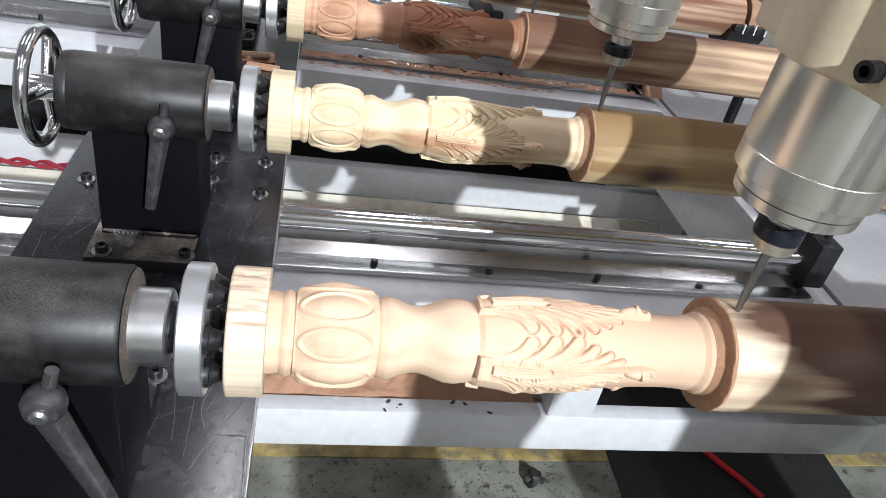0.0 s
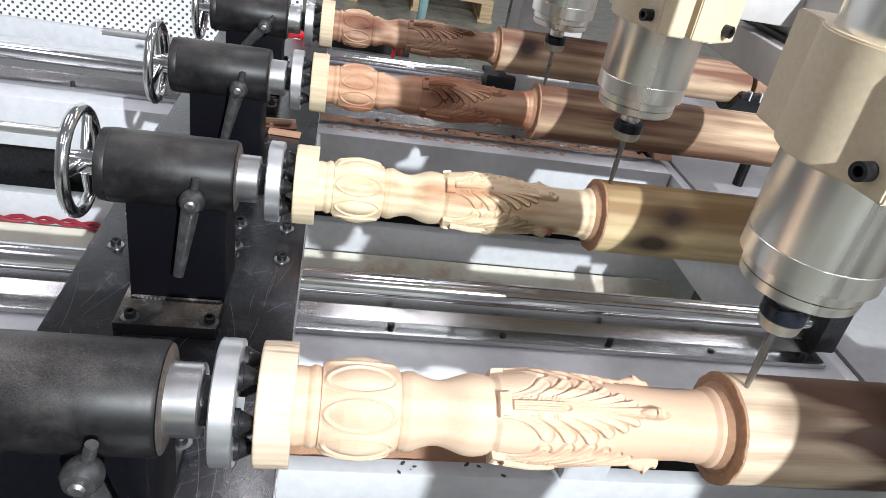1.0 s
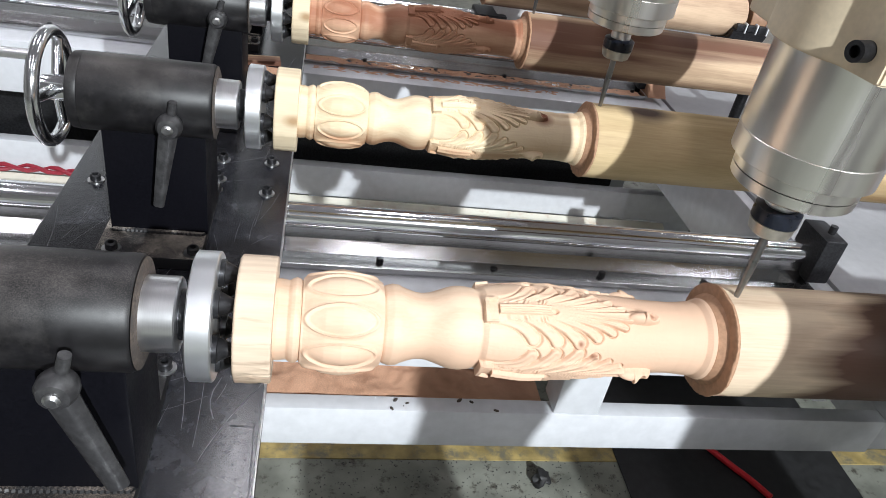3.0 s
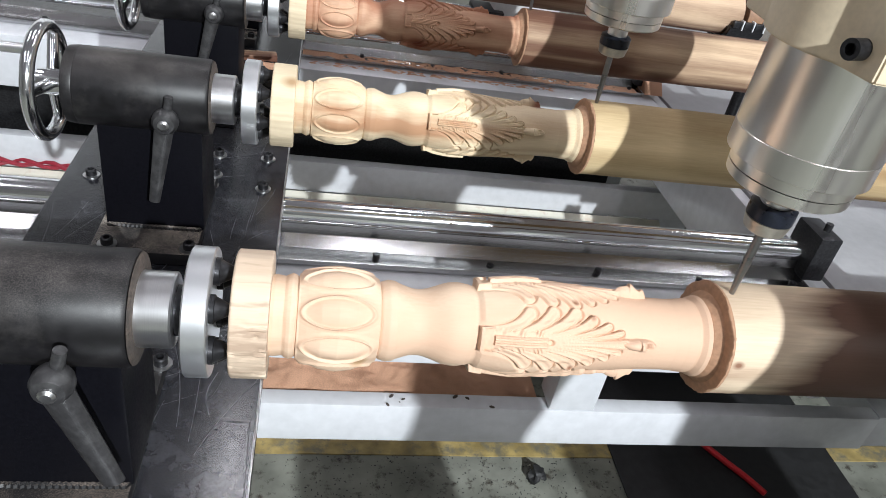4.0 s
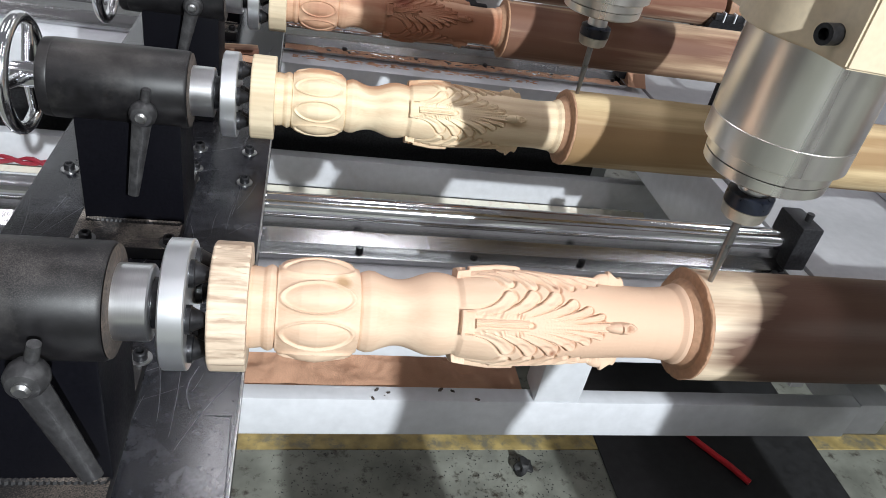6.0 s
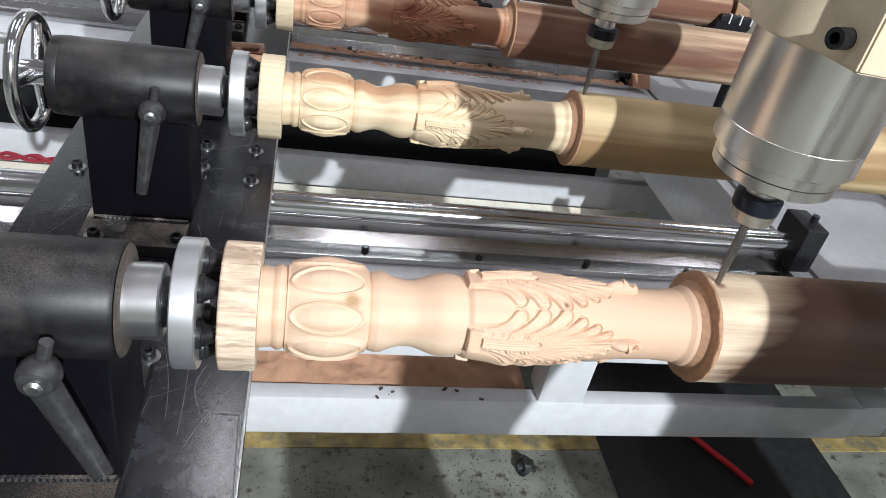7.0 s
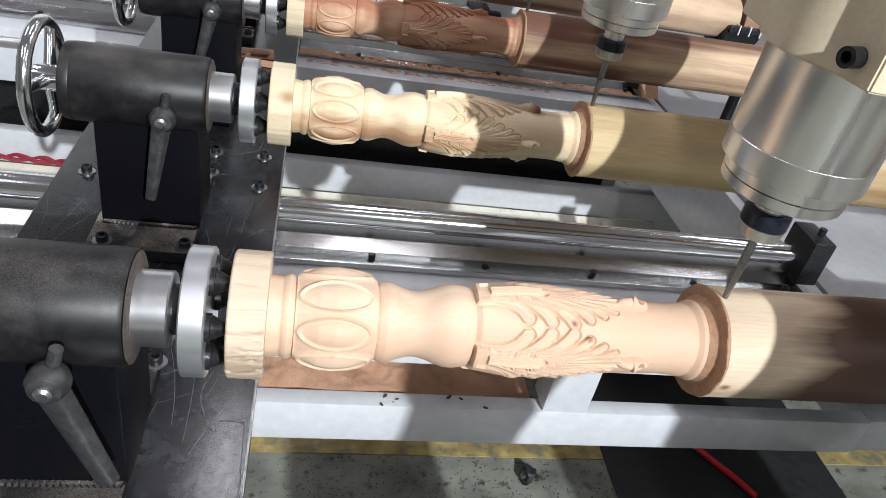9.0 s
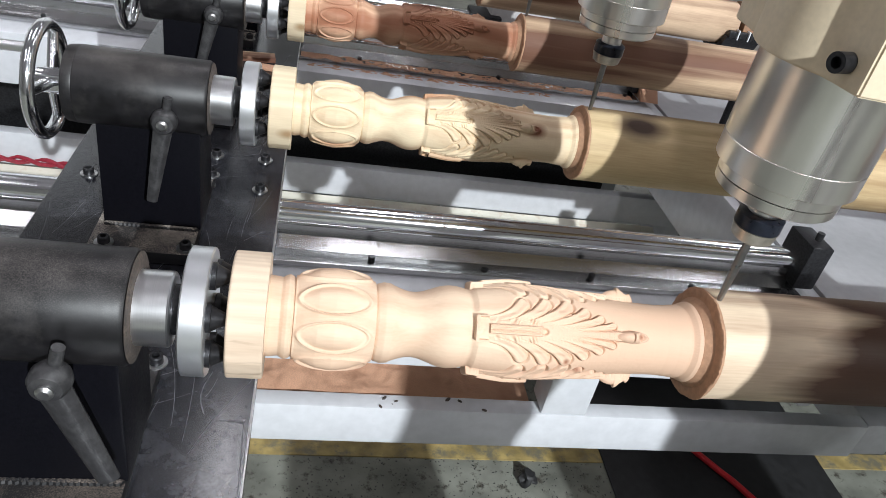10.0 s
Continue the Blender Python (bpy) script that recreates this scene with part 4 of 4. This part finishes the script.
# ---- spindles ----
SX = 0.330
def spindle(i):
    s = thing("spindle", (SX, i * PITCH, AXIS), "bright steel milling spindle with collet nut and thin cutter", "spindle", "spindles")
    part("motor_body", lathe([(0.134, 0.0385), (0.135, 0.0402), (0.149, 0.0402), (0.1494, 0.0398), (0.15, 0.0402), (0.40, 0.0402), (0.401, 0.039)], "z", 72), M_SPIN, s)
    part("lower_flange", lathe([(0.1265, 0.0350), (0.127, 0.0356), (0.1335, 0.0358)], "z", 72), M_SPIN, s)
    part("nose", lathe([(0.117, 0.026), (0.1185, 0.033), (0.120, 0.0350), (0.1262, 0.0356)], "z", 72), M_SPIN, s)
    part("collet_shaft", lathe([(0.105, 0.0092), (0.1168, 0.0092)], "z", 32), M_STEEL, s)
    nut = part("collet_nut", lathe([(0.0955, 0.0134), (0.096, 0.0140), (0.1040, 0.0140), (0.1055, 0.0118)], "z", 32), M_NUTBAND, s)
    part("nut_ring", lathe([(0.0865, 0.0105), (0.088, 0.0125), (0.0953, 0.0138)], "z", 32), M_NUT, nut)
    part("cutter", lathe([(0.0285, 0.0008), (0.034, 0.0016), (0.060, 0.0028), (0.087, 0.0028)], "z", 16), M_BIT, s)
    # split clamp: a sleeve on a flat back block, with two screwed lugs and a narrow slit in front
    z0, z1 = 0.200, 0.264
    def arc(a0, a1, n=14):
        return [(0.046 * math.cos(radians(a0 + (a1 - a0) * k / n)), 0.046 * math.sin(radians(a0 + (a1 - a0) * k / n))) for k in range(n + 1)]
    left = [(-0.0040, 0.058), (-0.033, 0.058), (-0.0352, 0.030)] + arc(141, 224) + [(-0.0310, -0.040), (-0.0285, -0.058), (-0.0040, -0.062)]
    right = [(0.0012, -0.062), (0.018, -0.065), (0.047, -0.046), (0.0475, -0.012)] + arc(352, 398) + [(0.0352, 0.030), (0.033, 0.058), (0.0012, 0.058)]
    for out, at, facing in ((left, (-0.0285, -0.0440, z0 + 0.0115), (-0.95, -0.30, 0)), (right, (0.0285, -0.0530, z0 + 0.0110), (0.50, -0.866, 0))):
        bm = bmesh.new()
        out = out[::-1] if out is left else out
        ends = [[bm.verts.new((x, y, z)) for x, y in out] for z in (z0, z1)]
        for k in range(len(out)):
            j = (k + 1) % len(out)
            bm.faces.new((ends[0][k], ends[0][j], ends[1][j], ends[1][k]))
        bm.faces.new(ends[0][::-1]); bm.faces.new(ends[1])
        bmesh.ops.recalc_face_normals(bm, faces=bm.faces)
        rims = [e for e in bm.edges if len(e.link_faces) == 2 and e.calc_face_angle() > 0.35]
        bmesh.ops.bevel(bm, geom=rims, offset=0.0011, segments=2, affect="EDGES")
        cl = part("clamp_half", bm, M_CREAM, s, "cream anodised clamp half")
        b = part("clamp_screw", lathe([(0.006, 0.0028), (0.011, 0.0028), (0.011, 0.0050), (-0.002, 0.0050)], "z", 24), M_BOLT, cl)
        b.matrix_basis = Matrix.Translation(at) @ Vector(facing).to_track_quat("Z", "Y").to_matrix().to_4x4()
    part("mount_block", box(0.044, 0.121, -0.010, 0.045, 0.2135, 0.240, 0.001), M_GREY, s, "grey bracket to the gantry")
    return s

SPINDLES = [spindle(i) for i in STATIONS]

gantry = thing("gantry", (SX, 0, AXIS), "grey painted gantry beam with a black slotted rail", "gantry")
part("beam", box(0.096, 0.275, -0.36, 1.30, 0.166, 0.200, 0.003), M_GREY, gantry)
part("slot_rail", box(0.112, 0.1215, -0.36, 1.30, 0.2005, 0.206, 0.001), M_BOLT, gantry)
part("upper_beam", box(0.122, 0.275, -0.36, 1.30, 0.2005, 0.255, 0.003), M_GREY, gantry)
# columns added out of view, shaped to throw the slanted shadow on beam and floor
bm = bmesh.new()
out = [(0.09, -0.80), (0.275, -0.80), (0.275, 0.30), (0.175, 0.30), (0.165, 0.19), (0.09, 0.10)]
ends = [[bm.verts.new((x, y, z)) for x, z in out] for y in (-0.73, -0.62)]
for k in range(len(out)):
    j = (k + 1) % len(out)
    bm.faces.new((ends[0][k], ends[0][j], ends[1][j], ends[1][k]))
bm.faces.new(ends[0][::-1]); bm.faces.new(ends[1])
bmesh.ops.recalc_face_normals(bm, faces=bm.faces)
part("added_column", bm, M_GREY, gantry, smooth=False)
# second added blocker, keeps the key lamp off the beam's right end
part("added_column", box(0.475, 0.80, -0.73, -0.62, -0.80, 0.30, 0.003), M_GREY, gantry)
part("added_tie", box(0.276, 0.474, -0.73, -0.62, -0.79, -0.72, 0.003), M_GREY, gantry)
part("added_arm", box(0.165, 0.275, -0.619, -0.361, 0.166, 0.200, 0.003), M_GREY, gantry)
part("added_column", box(0.12, 0.275, 1.305, 1.42, -0.80, 0.30, 0.003), M_GREY, gantry)

# ---- things behind and beside ----
M_PERF = mat("perforated_sheet", (0.8, 0.8, 0.8), 0.4, 0, 0.03, 60, 0.02)
nt = M_PERF.node_tree
vor = nt.nodes.new("ShaderNodeTexVoronoi")
vor.inputs["Scale"].default_value, vor.inputs["Randomness"].default_value = 74, 0.0
co = nt.nodes.new("ShaderNodeTexCoord")
mp = nt.nodes.new("ShaderNodeMapping")
mp.inputs["Rotation"].default_value = (0, radians(45), 0)
nt.links.new(co.outputs["Object"], mp.inputs["Vector"])
nt.links.new(mp.outputs[0], vor.inputs["Vector"])
gt = nt.nodes.new("ShaderNodeMath"); gt.operation = "LESS_THAN"; gt.inputs[1].default_value = 0.27
nt.links.new(vor.outputs["Distance"], gt.inputs[0])
mix = nt.nodes.new("ShaderNodeMix"); mix.data_type = "RGBA"; mix.inputs[7].default_value = (0.06, 0.06, 0.065, 1)
old = nt.nodes["Principled BSDF"].inputs["Base Color"].links[0].from_socket
nt.links.new(gt.outputs[0], mix.inputs[0]); nt.links.new(old, mix.inputs[6])
nt.links.new(mix.outputs[2], nt.nodes["Principled BSDF"].inputs["Base Color"])
panel = thing("perforated_panel", (-1.2, 1.50, 0), "white perforated sheet metal guard panel on a frame", "panel")
part("sheet", box(-1.4, 1.16, -0.0015, 0.0015, 0.56, 1.4, 0), M_PERF, panel)
part("panel_frame", box(-1.4, 1.16, -0.02, 0.02, 0.44, 0.559, 0.003), M_WHITE, panel)
for x in (-1.36, 1.12):
    part("panel_leg", box(x - 0.02, x + 0.02, -0.02, 0.02, 0.0, 0.439, 0.003), M_WHITE, panel)

# wooden pallet on the floor far behind
pal = thing("pallet", pose(0.62, 5.25, 0, 0, 0, -4), "worn wooden shipping pallet on the hall floor", "pallet")
for k in range(7):
    part("deck_board", box(-0.5, 0.5, -0.6 + k * 0.17, -0.48 + k * 0.17, 0.122, 0.144, 0.002), M_PALLET, pal)
for x in (-0.46, 0, 0.46):
    part("stringer", box(x - 0.04, x + 0.04, -0.6, 0.54, 0.022, 0.121, 0.002), M_PALLET, pal)
    part("bottom_board", box(x - 0.05, x + 0.05, -0.6, 0.54, 0.0, 0.021, 0.002), M_PALLET, pal)
hosep = [(0.53, 3.9, 0.02), (0.50, 3.75, 0.10), (0.49, 3.6, 0.3), (0.47, 3.5, 0.6), (0.45, 3.4, 1.0)]
tagged(part("air_hose", tube_path(smooth_path(hosep), 0.025), mat("pale_blue_hose", (0.35, 0.55, 0.56), 0.5, 0, 0.08, 60, 0.1)), "pale blue-green corrugated air hose", "hose")
tagged(part("cable_duct", box(-0.4, 0.45, 3.55, 3.75, 0.0, 0.12, 0.004), M_BOLT), "dark grey steel cable duct on the floor", "cable duct")
tagged(part("red_cable", tube_path(smooth_path([(0.02, 1.55, 0.38), (0.05, 1.45, 0.50), (0.075, 1.40, 0.56), (0.10, 1.34, 0.553), (0.08, 1.30, 0.552)]), 0.007), M_RED), "loose red cable over the rear beam", "cable")
tagged(part("red_cable", tube_path(smooth_path([(0.180, 1.40, 0.547), (0.184, 1.405, 0.60), (0.190, 1.41, 0.640), (0.198, 1.44, 0.655), (0.21, 1.48, 0.60)]), 0.005), M_RED), "thin red cable behind the guide bar", "cable")
tagged(part("red_cable", tube_path(smooth_path([(-0.10, 1.40, 0.55), (-0.075, 1.385, 0.61), (-0.055, 1.36, 0.645), (-0.030, 1.345, 0.652), (0.0, 1.335, 0.640)]), 0.009), M_RED), "short thick red cable over the guide bar's end", "cable")
# red twisted cable along the frame
for k in range(2):
    pts = [(-1.0 + 0.02 * j, 1.005 + 0.006 * math.cos(j * 1.3 + k * 3.1) + 0.01 * math.sin(j * 0.31), 0.300 + 0.006 * math.sin(j * 1.3 + k * 3.1)) for j in range(36)]
    tagged(part("twisted_cable", tube_path(pts, 0.0045, 8), mat("red_cord", (0.28, 0.018, 0.035), 0.5, 0, 0.2, 200, 0.2)), "twisted dark red cable lying along the lower beam", "cable")
# red hose on the floor in front
tagged(part("floor_hose", tube_path(smooth_path([(0.882, 0.607, 0.013), (0.896, 0.588, 0.013), (0.910, 0.567, 0.013), (0.934, 0.5315, 0.013), (0.957, 0.4996, 0.013), (0.980, 0.4594, 0.013)]), 0.0065), M_RED), "glossy red air hose lying on the black mat", "hose")
tagged(part("floor_mat", box(0.69, 1.195, -0.6, 1.0, 0.0035, 0.006, 0.001), mat("black_mat", (0.012, 0.012, 0.013), 0.7, 0, 0.4, 60, 0.2)), "flat black rubber mat on the floor", "mat")
# crumpled black rag
bm = bmesh.new()
bmesh.ops.create_icosphere(bm, subdivisions=3, radius=0.022)
for v in bm.verts:
    v.co *= 0.75 + 0.7 * noise.noise(v.co * 60 + Vector((3, 1, 7)))
    v.co.z = max(-0.012, v.co.z * 0.8)
rag = part("rag", bm, M_DARK)
rag.location = (0.520, 0.503, 0.012)
tagged(rag, "small crumpled black rag on the floor", "rag")
oc = part("wood_offcut", box(-0.03, 0.03, -0.012, 0.012, 0.0, 0.008, 0.001), M_BLANKS[2])
oc.matrix_basis = pose(-0.035, 0.79, TABLE + 0.0005, 0, 0, 8)
tagged(oc, "thin brown wood offcut lying on the table", "offcut")
oc = part("wood_offcut", box(-0.025, 0.025, -0.007, 0.007, 0.0, 0.006, 0.001), M_SAW)
oc.matrix_basis = pose(-0.02, 0.755, TABLE + 0.0005, 0, 0, -6)
tagged(oc, "small reddish wood strip lying on the table", "offcut")
# chips and debris
for nm, lab, zone, cnt, m, sz in (("floor_debris", "small dark chips scattered on the floor", (0.05, 0.78, 0.40, 0.72, 0.0), 1500, M_DARK, 0.0011), ("beam_chips", "few brown wood chips on the white beam", (0.16, 0.345, 0.344, 0.364, 0.358), 7, M_RUST, 0.0026)):
    bm = bmesh.new()
    rng = random.Random(5)
    for k in range(cnt):
        q = sz * rng.uniform(0.4, 1.4)
        bmesh.ops.create_icosphere(bm, subdivisions=1, radius=q, matrix=Matrix.Translation((rng.uniform(zone[0], zone[1]), rng.uniform(zone[2], zone[3]), zone[4] + q * 0.3)) @ Matrix.Rotation(rng.uniform(0, 6), 4, "Z") @ Matrix.Diagonal((1.6, 0.8, 0.5, 1)))
    tagged(part(nm, bm, m, smooth=False), lab, "debris", "", "stuff")
# post and brown board by the rail's end
tagged(part("black_rod", lathe([(0.577, 0.011), (0.83, 0.011)], "z", 16, at=(0.90, 0.955, 0)), M_BOLT), "black upright rod on the white end plate", "rod")
bm = bmesh.new()
tri = [(0.735, 1.02, 0.585), (0.735, 1.14, 0.585), (0.735, 1.14, 0.70)]
fa = [bm.verts.new(v) for v in tri]
fb = [bm.verts.new((v[0] + 0.04, v[1], v[2])) for v in tri]
bm.faces.new(fa[::-1]); bm.faces.new(fb)
for k in range(3):
    bm.faces.new((fa[k], fa[(k + 1) % 3], fb[(k + 1) % 3], fb[k]))
tagged(part("rail_gusset", bm, M_SAW, smooth=False), "brown dust-covered gusset at the rail's end", "gusset")

# ---- what moves ----
def turn_at(t):
    """The legs turn one way at a steady pace, stop and turn back."""
    return -43.5 + 48.6 * abs(t - 6.26)


def motions():
    times = [0.5 * k for k in range(13)] + [6.16, 6.26, 6.36] + [0.5 * k for k in range(13, 21)]
    for i in STATIONS:
        for ob, off in ((LEGS[i], 18.0), (CENTRES[i], 10.0)):
            walk(ob, [(t, pose(0, i * PITCH, AXIS, turn_at(t) + off)) for t in times])
        walk(SPINDLES[i], [(t, pose(SX - 0.0004 * t, i * PITCH, AXIS)) for t in (0.0, 5.0, 10.0)])
    walk(gantry, [(t, pose(SX - 0.0004 * t, 0, AXIS)) for t in (0.0, 5.0, 10.0)])


motions()
